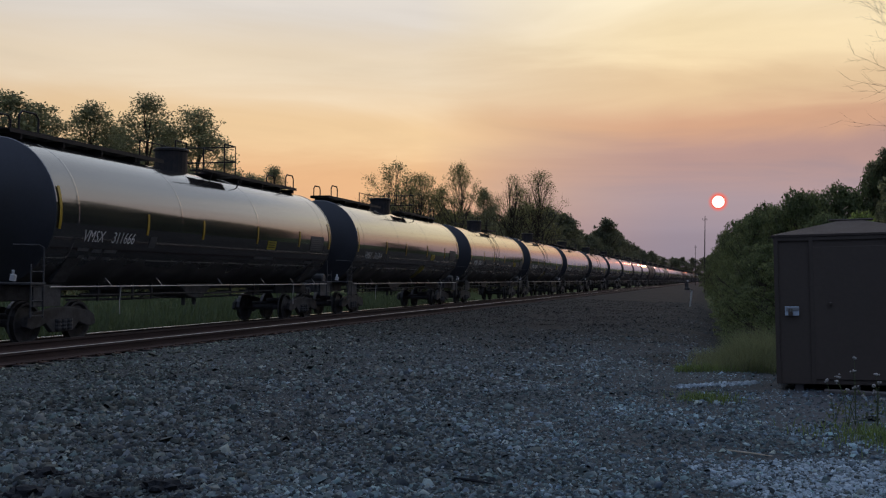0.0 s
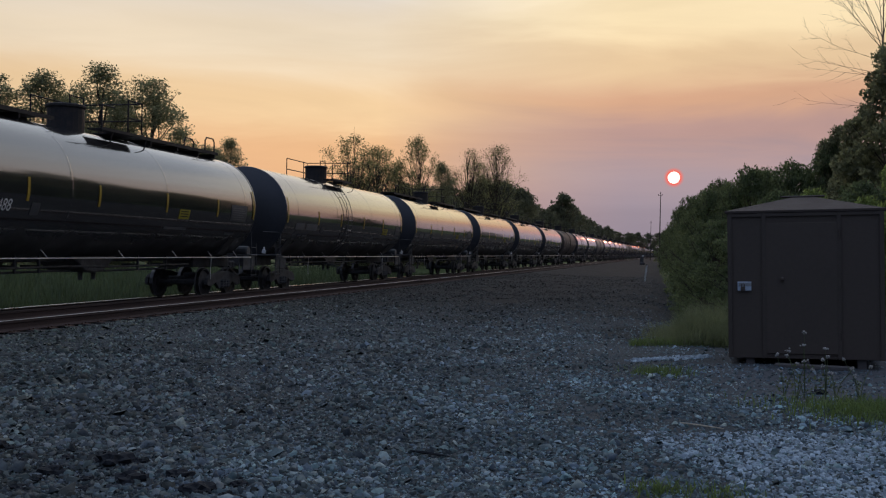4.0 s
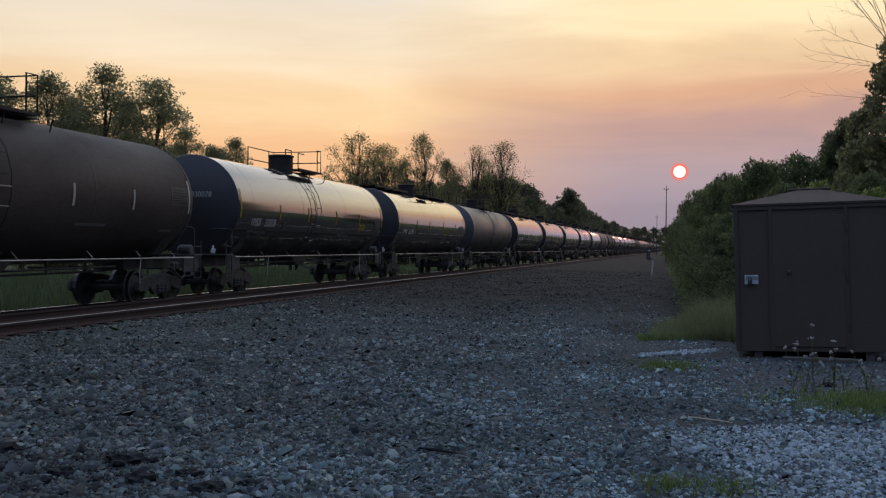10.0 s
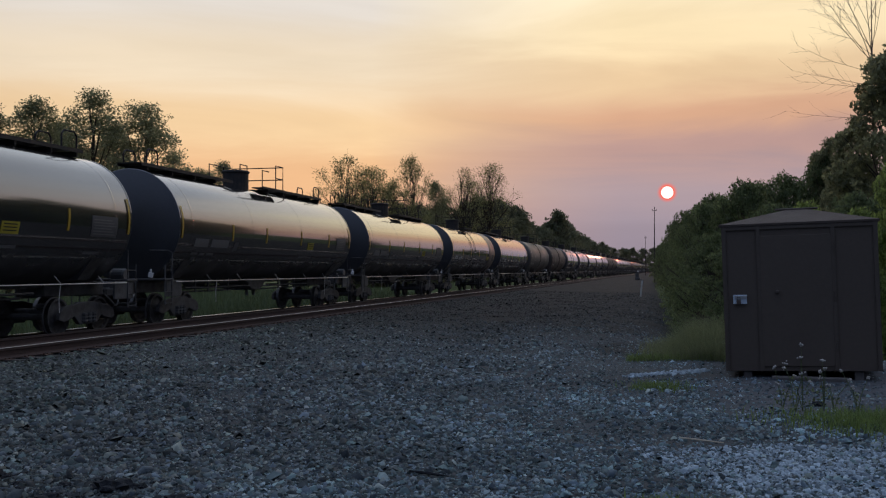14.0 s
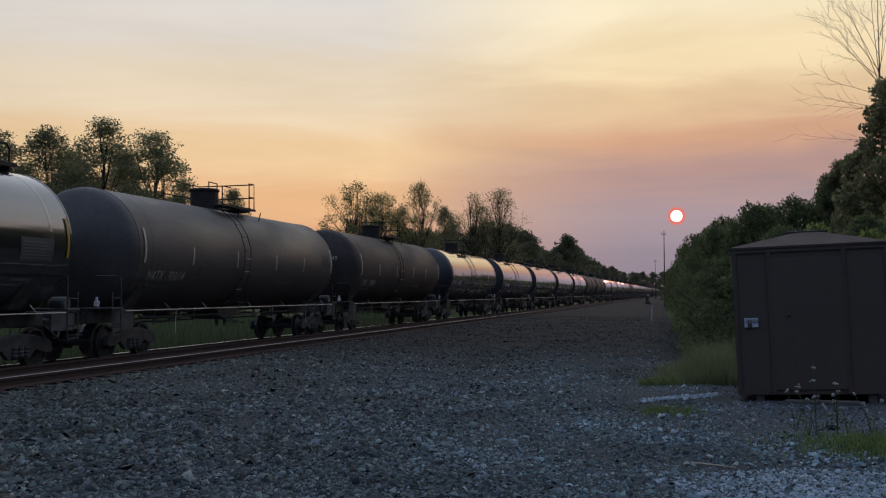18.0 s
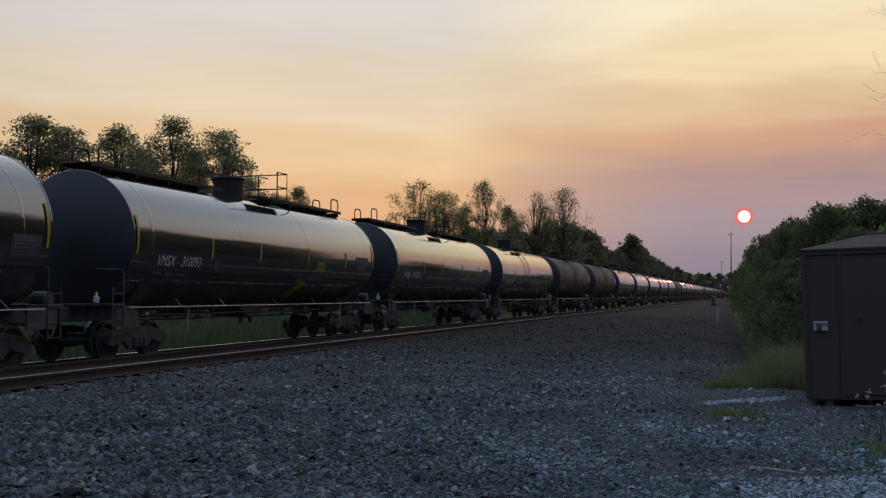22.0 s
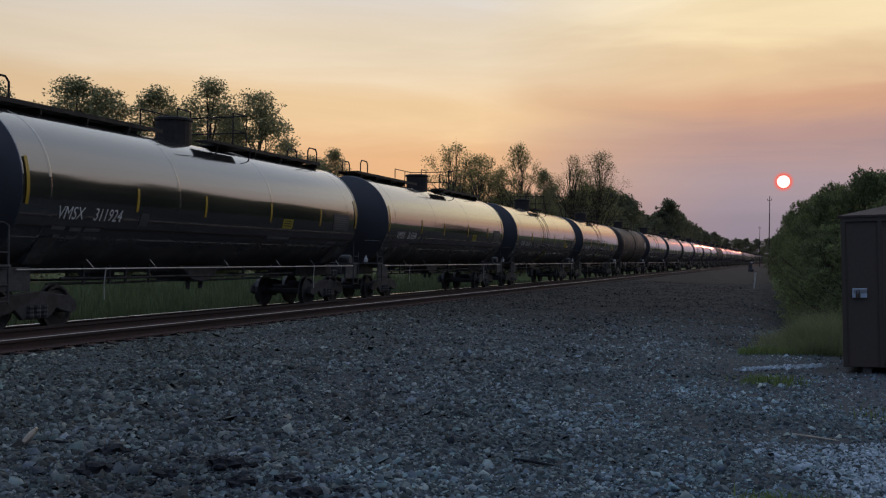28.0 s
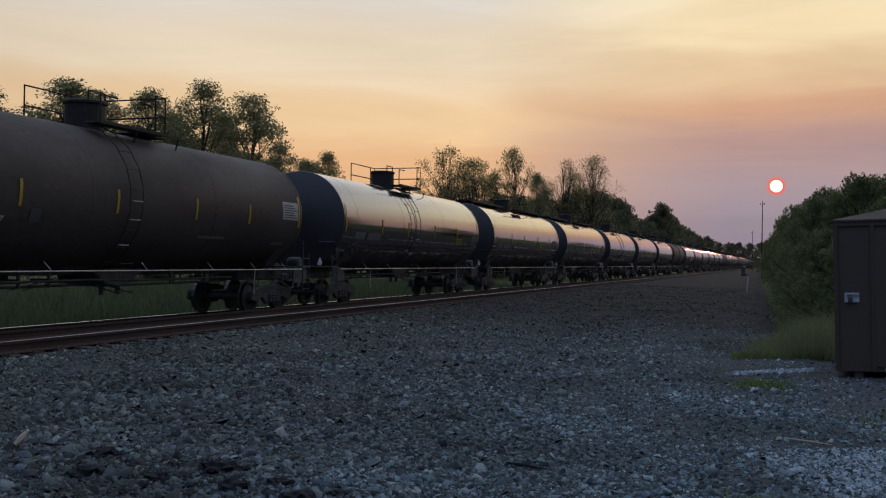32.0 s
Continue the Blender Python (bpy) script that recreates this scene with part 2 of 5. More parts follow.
M["railside"] = material("rusty_rail_web", (0.075, 0.047, 0.041), 0.9, 0.0, 0.35, 2.5, 40, 0.3, 60, stretch=(1, 0.3, 1), second=(0.035, 0.024, 0.02), second_amount=0.6)
M["tie"] = material("creosoted_timber_sleeper", (0.046, 0.04, 0.038), 0.9, 0, 0.45, 3, 40, 0.5, 30, stretch=(0.3, 2, 2), objrand=0.3)
M["plate"] = material("rusty_tie_plate", (0.09, 0.05, 0.034), 0.85, 0.2, 0.3, 6, 60, 0.2, 60)
M["stone"] = material("crushed_ballast_stone", (0.108, 0.127, 0.130), 0.85, 0, 0.3, 1.0, 25, 0.25, 60, island=0.5, spec=0.3)
M["palestone"] = material("pale_limestone_chips", (0.3, 0.37, 0.42), 0.85, 0, 0.2, 2, 25, 0.2, 60, island=0.45, spec=0.3)
M["shed"] = material("dark_brown_painted_metal", (0.106, 0.081, 0.063), 0.6, 0.0, 0.12, 1.2, 20, 0.04, 12)
M["shedroof"] = material("dark_brown_roofing", (0.085, 0.062, 0.05), 0.8, 0.0, 0.2, 3, 60, 0.3, 120)
M["trim"] = material("dark_brown_trim", (0.095, 0.073, 0.057), 0.55, 0.0, 0.15, 2, 20, 0.05, 30)
M["steel"] = material("galvanised_hasp", (0.55, 0.57, 0.6), 0.35, 0.9, 0.15, 8, 60, 0.05, 60)
M["label"] = material("pale_blue_sticker", (0.6, 0.7, 0.8), 0.5, 0, 0.1, 8, 60, 0.0)
M["wood"] = material("weathered_grey_wood", (0.15, 0.135, 0.125), 0.85, 0, 0.3, 4, 60, 0.4, 60, stretch=(3, 0.3, 3))
M["freshwood"] = material("pale_split_wood", (0.76, 0.63, 0.47), 0.8, 0, 0.2, 6, 60, 0.2, 60)
M["pole"] = material("dark_pole_timber", (0.07, 0.055, 0.045), 0.9, 0, 0.3, 4, 40, 0.3, 40, stretch=(3, 3, 0.3))
M["postwhite"] = material("white_painted_post", (0.72, 0.72, 0.7), 0.6, 0, 0.15, 4, 40, 0.05, 40)
M["bark"] = material("grey_brown_bark", (0.085, 0.066, 0.052), 0.95, 0, 0.35, 3, 30, 0.7, 25, stretch=(2, 2, 0.5))
M["deadbark"] = material("bare_pale_bark", (0.26, 0.19, 0.14), 0.9, 0, 0.3, 3, 30, 0.5, 25, stretch=(2, 2, 0.5))
M["leaf"] = leaf_material("tree_leaves", (0.165, 0.175, 0.11), 0.35, 0.55)
M["woodleaf"] = leaf_material("far_wood_leaves", (0.12, 0.13, 0.088), 0.22, 0.45)
M["leaf2"] = leaf_material("bush_leaves", (0.108, 0.137, 0.074), 0.32, 0.5)
M["leaf3"] = leaf_material("bright_sapling_leaves", (0.19, 0.24, 0.085), 0.45, 0.45)
M["thin"] = leaf_material("sparse_tree_leaves", (0.17, 0.175, 0.09), 0.45, 0.6)
M["grass"] = leaf_material("meadow_grass", (0.085, 0.115, 0.062), 0.3, 0.25)
M["softgrass"] = leaf_material("soft_pale_grass", (0.135, 0.155, 0.09), 0.25, 0.4)
M["grass2"] = leaf_material("yellow_green_grass", (0.115, 0.165, 0.058), 0.35, 0.35)
M["weed"] = leaf_material("weed_stems", (0.13, 0.16, 0.08), 0.3, 0.2)
M["flower"] = material("dry_white_flower_heads", (0.42, 0.4, 0.37), 0.8, 0, 0.15, 8, 50, 0.2, 60)
M["mud"] = material("black_oily_clods", (0.03, 0.032, 0.036), 0.9, 0, 0.4, 6, 40, 0.5, 30, spec=0.15)
M["sun"] = glow("sun_surface", (1.0, 0.94, 0.85, 1), 1.3)


def ground_material():
    m = material("gravel_and_soil", (0.064, 0.075, 0.081), 0.92, 0, 0.4, 0.6, 22, 0.6, 22, second=(0.05, 0.047, 0.046), second_amount=0.7, second_scale=0.25, spec=0.2)
    nt = m.node_tree
    bs = nt.nodes["Principled BSDF"]
    L = nt.links.new
    gravel = bs.inputs["Base Color"].links[0].from_socket
    tc = nt.nodes.new("ShaderNodeTexCoord")
    sep = nt.nodes.new("ShaderNodeSeparateXYZ")
    L(tc.outputs["Object"], sep.inputs[0])
    no = nt.nodes.new("ShaderNodeTexNoise")
    no.inputs["Scale"].default_value, no.inputs["Detail"].default_value = 0.35, 6.0
    L(tc.outputs["Object"], no.inputs["Vector"])
    fi = nt.nodes.new("ShaderNodeTexNoise")
    fi.inputs["Scale"].default_value, fi.inputs["Detail"].default_value = 5.0, 5.0
    L(tc.outputs["Object"], fi.inputs["Vector"])
    green = ramp(nt, [(0.3, (0.03, 0.05, 0.014, 1)), (0.55, (0.055, 0.085, 0.022, 1)), (0.75, (0.09, 0.105, 0.035, 1))], fi.outputs[0], "LINEAR")
    soil = ramp(nt, [(0.3, (0.07, 0.073, 0.079, 1)), (0.6, (0.11, 0.116, 0.124, 1)), (0.8, (0.15, 0.158, 0.168, 1))], fi.outputs[0], "LINEAR")
    wob = math_node(nt, "MULTIPLY", math_node(nt, "SUBTRACT", no.outputs[0], 0.5), 3.0)
    # meadow beyond the far track
    far_left = math_node(nt, "MULTIPLY", math_node(nt, "SUBTRACT", math_node(nt, "ADD", -17.3, math_node(nt, "MULTIPLY", wob, 0.3)), sep.outputs["X"]), 3.0, True)
    # bare sandy soil round the shed
    right = math_node(nt, "MULTIPLY", math_node(nt, "SUBTRACT", math_node(nt, "ADD", sep.outputs["X"], math_node(nt, "MULTIPLY", wob, 0.5)), 0.3), 1.2, True)
    far = math_node(nt, "MULTIPLY", math_node(nt, "SUBTRACT", sep.outputs["Y"], 10.5), 0.6, True)
    soilm = math_node(nt, "MULTIPLY", right, far)
    # undergrowth on the low ground past the bank
    low = math_node(nt, "MULTIPLY", math_node(nt, "SUBTRACT", math_node(nt, "ADD", sep.outputs["X"], wob), 3.6), 0.8, True)
    low2 = math_node(nt, "MULTIPLY", math_node(nt, "SUBTRACT", -0.22, sep.outputs["Z"]), 8.0, True)
    lowm = math_node(nt, "MAXIMUM", math_node(nt, "MULTIPLY", low, math_node(nt, "MULTIPLY", math_node(nt, "SUBTRACT", sep.outputs["Y"], 15.0), 0.5, True)), low2)
    # gravel turns darker and browner further down the line; a dark rut beside the grass
    dark_tone = mix_col(nt, 1.0, gravel, (0.36, 0.31, 0.28, 1), "MULTIPLY")
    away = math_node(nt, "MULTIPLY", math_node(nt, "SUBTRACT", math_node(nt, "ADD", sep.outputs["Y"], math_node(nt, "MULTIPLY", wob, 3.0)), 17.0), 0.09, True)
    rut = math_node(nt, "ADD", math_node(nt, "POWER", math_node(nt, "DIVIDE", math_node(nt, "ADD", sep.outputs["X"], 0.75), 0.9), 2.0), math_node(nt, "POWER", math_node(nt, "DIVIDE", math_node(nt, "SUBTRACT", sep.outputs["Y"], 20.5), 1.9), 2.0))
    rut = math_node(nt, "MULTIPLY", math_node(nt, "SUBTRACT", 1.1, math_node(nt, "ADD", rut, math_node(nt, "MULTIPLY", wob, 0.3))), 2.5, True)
    gravel = mix_col(nt, math_node(nt, "MAXIMUM", away, rut), gravel, dark_tone)
    col = mix_col(nt, soilm, gravel, soil)
    col = mix_col(nt, lowm, col, green)
    col = mix_col(nt, far_left, col, green)
    L(col, bs.inputs["Base Color"])
    return m


def stain_stones():
    """A few pale stones among many dark ones, and brown brake dust towards the rails."""
    m = M["stone"]
    nt = m.node_tree
    bs = nt.nodes["Principled BSDF"]
    col = bs.inputs["Base Color"].links[0].from_socket
    g = nt.nodes.new("ShaderNodeNewGeometry")
    k = ramp(nt, [(0.0, (0.55, 0.55, 0.55, 1)), (0.55, (0.88, 0.88, 0.88, 1)), (0.9, (1.2, 1.2, 1.18, 1)), (1.0, (1.8, 1.77, 1.7, 1))], g.outputs["Random Per Island"], "LINEAR")
    col = mix_col(nt, 1.0, col, k, "MULTIPLY")
    # stone of several quarries: slate, greenish, rusty and grey pieces
    kind = math_node(nt, "FRACT", math_node(nt, "MULTIPLY", g.outputs["Random Per Island"], 37.0))
    tint = ramp(nt, [(0.0, (1.0, 1.0, 1.0, 1)), (0.3, (0.86, 1.02, 0.98, 1)), (0.5, (1.16, 1.0, 0.84, 1)), (0.62, (1.0, 1.0, 1.0, 1)), (0.8, (0.92, 0.96, 1.1, 1)), (1.0, (1.22, 1.08, 1.0, 1))], kind, "LINEAR")
    col = mix_col(nt, 1.0, col, tint, "MULTIPLY")
    tc = nt.nodes.new("ShaderNodeTexCoord")
    sep = nt.nodes.new("ShaderNodeSeparateXYZ")
    nt.links.new(tc.outputs["Object"], sep.inputs[0])
    f = math_node(nt, "MULTIPLY", math_node(nt, "SUBTRACT", -5.0, sep.outputs["X"]), 0.16, True)
    patch_noise = nt.nodes.new("ShaderNodeTexNoise")
    patch_noise.inputs["Scale"].default_value, patch_noise.inputs["Detail"].default_value = 0.55, 4.0
    nt.links.new(tc.outputs["Object"], patch_noise.inputs["Vector"])
    col = mix_col(nt, 1.0, col, ramp(nt, [(0.32, (0.62, 0.62, 0.6, 1)), (0.5, (1, 1, 1, 1)), (0.68, (1.35, 1.38, 1.42, 1))], patch_noise.outputs[0], "LINEAR"), "MULTIPLY")
    dust = mix_col(nt, 1.0, col, (0.84, 0.8, 0.64, 1), "MULTIPLY")
    # bluer, cleaner stone away from the rails
    clean = mix_col(nt, 1.0, col, (1.28, 1.45, 1.55, 1), "MULTIPLY")
    col = mix_col(nt, math_node(nt, "MULTIPLY", math_node(nt, "ADD", sep.outputs["X"], 4.2), 0.26, True), col, clean)
    col = mix_col(nt, f, col, dust)
    # oil-soaked patch where the clods lie
    oil = math_node(nt, "ADD", math_node(nt, "POWER", math_node(nt, "DIVIDE", math_node(nt, "ADD", sep.outputs["X"], 3.7), 1.7), 2.0), math_node(nt, "POWER", math_node(nt, "DIVIDE", math_node(nt, "SUBTRACT", sep.outputs["Y"], 6.1), 0.95), 2.0))
    oil = math_node(nt, "SUBTRACT", 1.5, math_node(nt, "ADD", oil, patch_noise.outputs[0]), True)
    col = mix_col(nt, math_node(nt, "MULTIPLY", oil, 0.75), col, mix_col(nt, 1.0, col, (0.45, 0.46, 0.48, 1), "MULTIPLY"))
    # stones turn darker further down the line
    dark_tone = mix_col(nt, 1.0, col, (0.34, 0.31, 0.3, 1), "MULTIPLY")
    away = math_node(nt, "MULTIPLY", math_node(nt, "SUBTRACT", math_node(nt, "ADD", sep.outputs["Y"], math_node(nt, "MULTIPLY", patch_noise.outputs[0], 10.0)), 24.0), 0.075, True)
    nt.links.new(mix_col(nt, away, col, dark_tone), bs.inputs["Base Color"])


def dull_belly():
    """Glossy tanks turn paler and matt towards the underside, with an uneven upper edge."""
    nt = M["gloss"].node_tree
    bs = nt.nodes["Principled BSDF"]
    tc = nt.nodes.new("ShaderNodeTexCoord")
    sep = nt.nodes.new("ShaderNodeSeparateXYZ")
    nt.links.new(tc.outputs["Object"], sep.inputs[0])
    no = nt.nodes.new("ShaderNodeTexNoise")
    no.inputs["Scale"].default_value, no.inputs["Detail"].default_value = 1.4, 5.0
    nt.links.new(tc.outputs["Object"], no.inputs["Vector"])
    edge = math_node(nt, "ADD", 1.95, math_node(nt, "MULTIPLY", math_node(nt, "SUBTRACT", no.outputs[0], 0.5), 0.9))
    belly_mask = math_node(nt, "MULTIPLY", math_node(nt, "SUBTRACT", edge, sep.outputs["Z"]), 1.8, True)
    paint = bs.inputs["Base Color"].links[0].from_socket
    nt.links.new(mix_col(nt, belly_mask, paint, (0.085, 0.081, 0.078, 1)), bs.inputs["Base Color"])
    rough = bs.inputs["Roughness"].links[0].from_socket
    nt.links.new(math_node(nt, "ADD", rough, math_node(nt, "MULTIPLY", belly_mask, 0.5)), bs.inputs["Roughness"])
    nt.links.new(math_node(nt, "SUBTRACT", 1.0, belly_mask), bs.inputs["Coat Weight"])
    nt.links.new(math_node(nt, "SUBTRACT", 0.5, math_node(nt, "MULTIPLY", belly_mask, 0.42)), bs.inputs["Specular IOR Level"])


dull_belly()
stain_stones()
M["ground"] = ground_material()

# ---- the lie of the land ----
RAIL_A, RAIL_B = 0.305, 0.01          # height of the rail heads: near track, train's track
X_A, X_B = -11.35, -14.92             # middle lines of the two tracks
TIE_A, TIE_B = RAIL_A - 0.185, RAIL_B - 0.185


def smooth(a, b, x):
    t = min(1.0, max(0.0, (x - a) / (b - a)))
    return t * t * (3 - 2 * t)


def bank(y):
    """Right-hand edge of the gravel bank beside the line."""
    return 3.5 - 4.6 * smooth(17, 26, y) - 1.6 * smooth(30, 120, y)


def height(x, y):
    z = 0.13 * smooth(-3.0, -9.3, x)
    z += (TIE_A - 0.03 - 0.13) * smooth(-9.98, -10.25, x)
    z += (TIE_B - TIE_A) * smooth(-12.8, -13.5, x)
    z -= 0.28 * smooth(-16.6, -18.2, x)
    z += 0.10 * smooth(-19.0, -26.0, x)
    e = bank(y)
    if y > 15:
        z -= (0.75 * smooth(0.0, 2.6, x - e)) * smooth(16, 24, y)
    z += 0.02 * smooth(-9.5, -7.5, x) * noise.noise((x * 0.7, y * 0.7, 0.3)) * 1.6
    z += 0.010 * smooth(-9.5, -7.5, x) * noise.noise((x * 2.7, y * 2.7, 1.3))
    return z


def mesh_from(name, verts, faces, mats):
    me = bpy.data.meshes.new(name)
    me.from_pydata(verts, [], faces)
    for mt in mats:
        me.materials.append(mt)
    me.update()
    return me


def build_ground():
    xs = [-2500, -900, -350, -150, -80, -50, -38, -30, -26, -23, -20]
    x = -19.0
    while x < 14:
        xs.append(x)
        x += 0.25 if -19 < x < 6 else 1.0
    xs += [16, 20, 26, 36, 60, 120, 350, 900, 2500]
    ys = [-2500, -900, -300, -120, -60, -30, -15, -8, -4, -1]
    y = 0.0
    while y < 700:
        ys.append(y)
        y += 0.3 if y < 14 else 0.6 if y < 30 else 2.0 if y < 80 else 10 if y < 200 else 60
    ys += [900, 1400, 2500, 4500]
    nx = len(xs)
    verts = [(x, y, height(x, y)) for y in ys for x in xs]
    faces = [(j * nx + i, j * nx + i + 1, (j + 1) * nx + i + 1, (j + 1) * nx + i) for j in range(len(ys) - 1) for i in range(nx - 1)]
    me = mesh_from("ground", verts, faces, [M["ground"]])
    for p in me.polygons:
        p.use_smooth = True
    tagged(new("ground", me), "dark grey gravel yard running into meadow and scrub", "ground", kind="structure")


build_ground()


# ---- small building tools ----
def part(name, bm, mat, parent, label="", smooth_faces=False):
    me = bpy.data.meshes.new(name)
    bm.to_mesh(me)
    bm.free()
    for mt in (mat if isinstance(mat, (list, tuple)) else [mat]):
        me.materials.append(mt)
    if smooth_faces:
        for p in me.polygons:
            p.use_smooth = True
    ob = new(name, me)
    ob.parent = parent
    if label:
        ob["label"] = label
    return ob


def share(name, ob, parent, m, label=""):
    """Another part on the same mesh."""
    o = new(name, ob.data)
    o.parent = parent
    o.matrix_basis = m
    if label:
        o["label"] = label
    return o


def thing(name, m=None, **tags):
    ob = new(name)
    ob.empty_display_size = 0.2
    if m is not None:
        ob.matrix_basis = m
    return tagged(ob, **tags)


def box(bm, c, s, rot=None, bevel=0.0, mi=0):
    r = bmesh.ops.create_cube(bm, size=1.0)
    vs = r["verts"]
    mt = Matrix.Translation(c) @ (rot.to_4x4() if rot else Matrix()) @ Matrix.Diagonal((*s, 1))
    bmesh.ops.transform(bm, matrix=mt, verts=vs)
    if mi or bevel:
        fs = {f for v in vs for f in v.link_faces}
        for f in fs:
            f.material_index = mi
    if bevel:
        es = list({e for v in vs for e in v.link_edges})
        bmesh.ops.bevel(bm, geom=es, offset=bevel, segments=1, affect="EDGES")
    return bm


def rod(bm, pts, r, seg=6):
    """A round bar along a line of points."""
    pts = [Vector(p) for p in pts]
    rings = []
    for i, p in enumerate(pts):
        a, b = pts[max(0, i - 1)], pts[min(len(pts) - 1, i + 1)]
        d = (b - a).normalized()
        u = d.orthogonal().normalized() if i == 0 else (u_last - d * u_last.dot(d)).normalized()
        u_last = u
        w = d.cross(u)
        rr = r[i] if isinstance(r, (list, tuple)) else r
        rings.append([bm.verts.new(p + (u * math.cos(k * math.tau / seg) + w * math.sin(k * math.tau / seg)) * rr) for k in range(seg)])
    for a, b in zip(rings, rings[1:]):
        for k in range(seg):
            bm.faces.new((a[k], a[(k + 1) % seg], b[(k + 1) % seg], b[k]))
    bm.faces.new(rings[0][::-1])
    bm.faces.new(rings[-1])
    return bm


def lathe(bm, prof, axis="Y", seg=48, c=(0, 0, 0), mats=None):
    """prof: (along, radius). Rings round the axis through c."""
    rings = []
    for a, r in prof:
        ring = []
        for k in range(seg):
            t = k * math.tau / seg
            if axis == "Y":
                p = (r * math.cos(t), a, r * math.sin(t))
            elif axis == "X":
                p = (a, r * math.cos(t), r * math.sin(t))
            else:
                p = (r * math.cos(t), r * math.sin(t), a)
            ring.append(bm.verts.new(Vector(p) + Vector(c)))
        rings.append(ring)
    for i, (a, b) in enumerate(zip(rings, rings[1:])):
        for k in range(seg):
            f = bm.faces.new((a[k], b[k], b[(k + 1) % seg], a[(k + 1) % seg]))
            if mats:
                f.material_index = mats[i]
    return rings


def cap(bm, ring, flip=False):
    bm.faces.new(ring[::-1] if flip else ring)


def extrude_profile(bm, pts, depth, axis="X", at=0.0):
    """A closed outline (u, v) given thickness along an axis."""
    def place(u, v, d):
        return (d, u, v) if axis == "X" else (u, d, v) if axis == "Y" else (u, v, d)
    a = [bm.verts.new(place(u, v, at)) for u, v in pts]
    b = [bm.verts.new(place(u, v, at + depth)) for u, v in pts]
    n = len(pts)
    for i in range(n):
        bm.faces.new((a[i], a[(i + 1) % n], b[(i + 1) % n], b[i]))
    bm.faces.new(a[::-1])
    bm.faces.new(b)
    bmesh.ops.recalc_face_normals(bm, faces=bm.faces)
    return bm


# ---- tracks ----
def build_track(name, xc, zr, band, label, polished=False):
    tr = thing(name, pose(xc, 0, zr), label=label, category="railway track", kind="structure")
    prof = [(-0.036, -0.002), (-band, 0.0), (band, 0.0), (0.036, -0.002), (0.038, -0.012), (0.036, -0.042), (0.012, -0.052), (0.009, -0.13), (0.02, -0.15), (0.076, -0.165), (0.076, -0.178), (-0.076, -0.178), (-0.076, -0.165), (-0.02, -0.15), (-0.009, -0.13), (-0.012, -0.052), (-0.036, -0.042), (-0.038, -0.012)]
    for sx in (-0.753, 0.753):
        bm = bmesh.new()
        extrude_profile(bm, [(u, v) for u, v in prof], 3100.0, "Y", -600.0)
        for f in bm.faces:
            c = f.calc_center_median()
            if abs(f.normal.y) < 0.5 and c.z > -0.008 and f.normal.z > -0.3:
                f.material_index = 1 if abs(c.x) < 0.01 or polished else 2
        # unused track's heads hold the train's reflection: tan near rail, dull dark far rail
        worn = M["railtop"] if polished else M["raildull"] if sx < 0 else M["railsheen"]
        r = part("rail", bm, [M["railside"], worn, M["raildull"]], tr)
        r.location.x = sx
    bm = bmesh.new()
    box(bm, (0, 0, -0.185 - 0.09), (2.6, 0.23, 0.18), bevel=0.012)
    tie0 = part("sleeper", bm, M["tie"], tr)
    bm = bmesh.new()
    box(bm, (0, 0, -0.181), (0.36, 0.2, 0.012), bevel=0.003)
    for dx in (-0.1, 0.1):
        for dy in (-0.05, 0.05):
            box(bm, (dx, dy, -0.168), (0.04, 0.02, 0.025), bevel=0.004)
    plate0 = part("tie_plate", bm, M["plate"], tr)
    plate0.location.x = 0.753
    y0 = 8.0
    tie0.location.y = plate0.location.y = y0
    rng = random.Random(5)
    for i in range(1, 110):
        y = y0 + i * 0.52
        m = pose(rng.uniform(-0.12, 0.12), y, rng.uniform(-0.012, 0.006), 0, 0, rng.uniform(-1.2, 1.2))
        share("sleeper", tie0, tr, m)
        if i < 70:
            share("tie_plate", plate0, tr, pose(0.753, y, 0))
    # the rest of the line, too far off to tell apart
    verts, faces = [], []
    ys = [y0 + i * 0.52 for i in range(-40, 0)] + [y0 + i * 0.52 for i in range(110, 900)]
    for y in ys:
        b = len(verts)
        for dz in (-0.3, -0.185):
            for dx, dy in ((-1.3, -0.115), (1.3, -0.115), (1.3, 0.115), (-1.3, 0.115)):
                verts.append((dx, y + dy, dz))
        faces += [(b + 4, b + 5, b + 6, b + 7), (b, b + 1, b + 5, b + 4), (b + 1, b + 2, b + 6, b + 5), (b + 2, b + 3, b + 7, b + 6), (b + 3, b, b + 4, b + 7)]
    o = new("sleepers_far", mesh_from("sleepers_far", verts, faces, [M["tie"]]))
    o.parent = tr
    o["kind"] = "stuff"


build_track("track_near", X_A, RAIL_A, 0.03, "empty rusty railway track on dark timber sleepers")
build_track("track_far", X_B, RAIL_B, 0.03, "railway track under the passing tank train", polished=True)


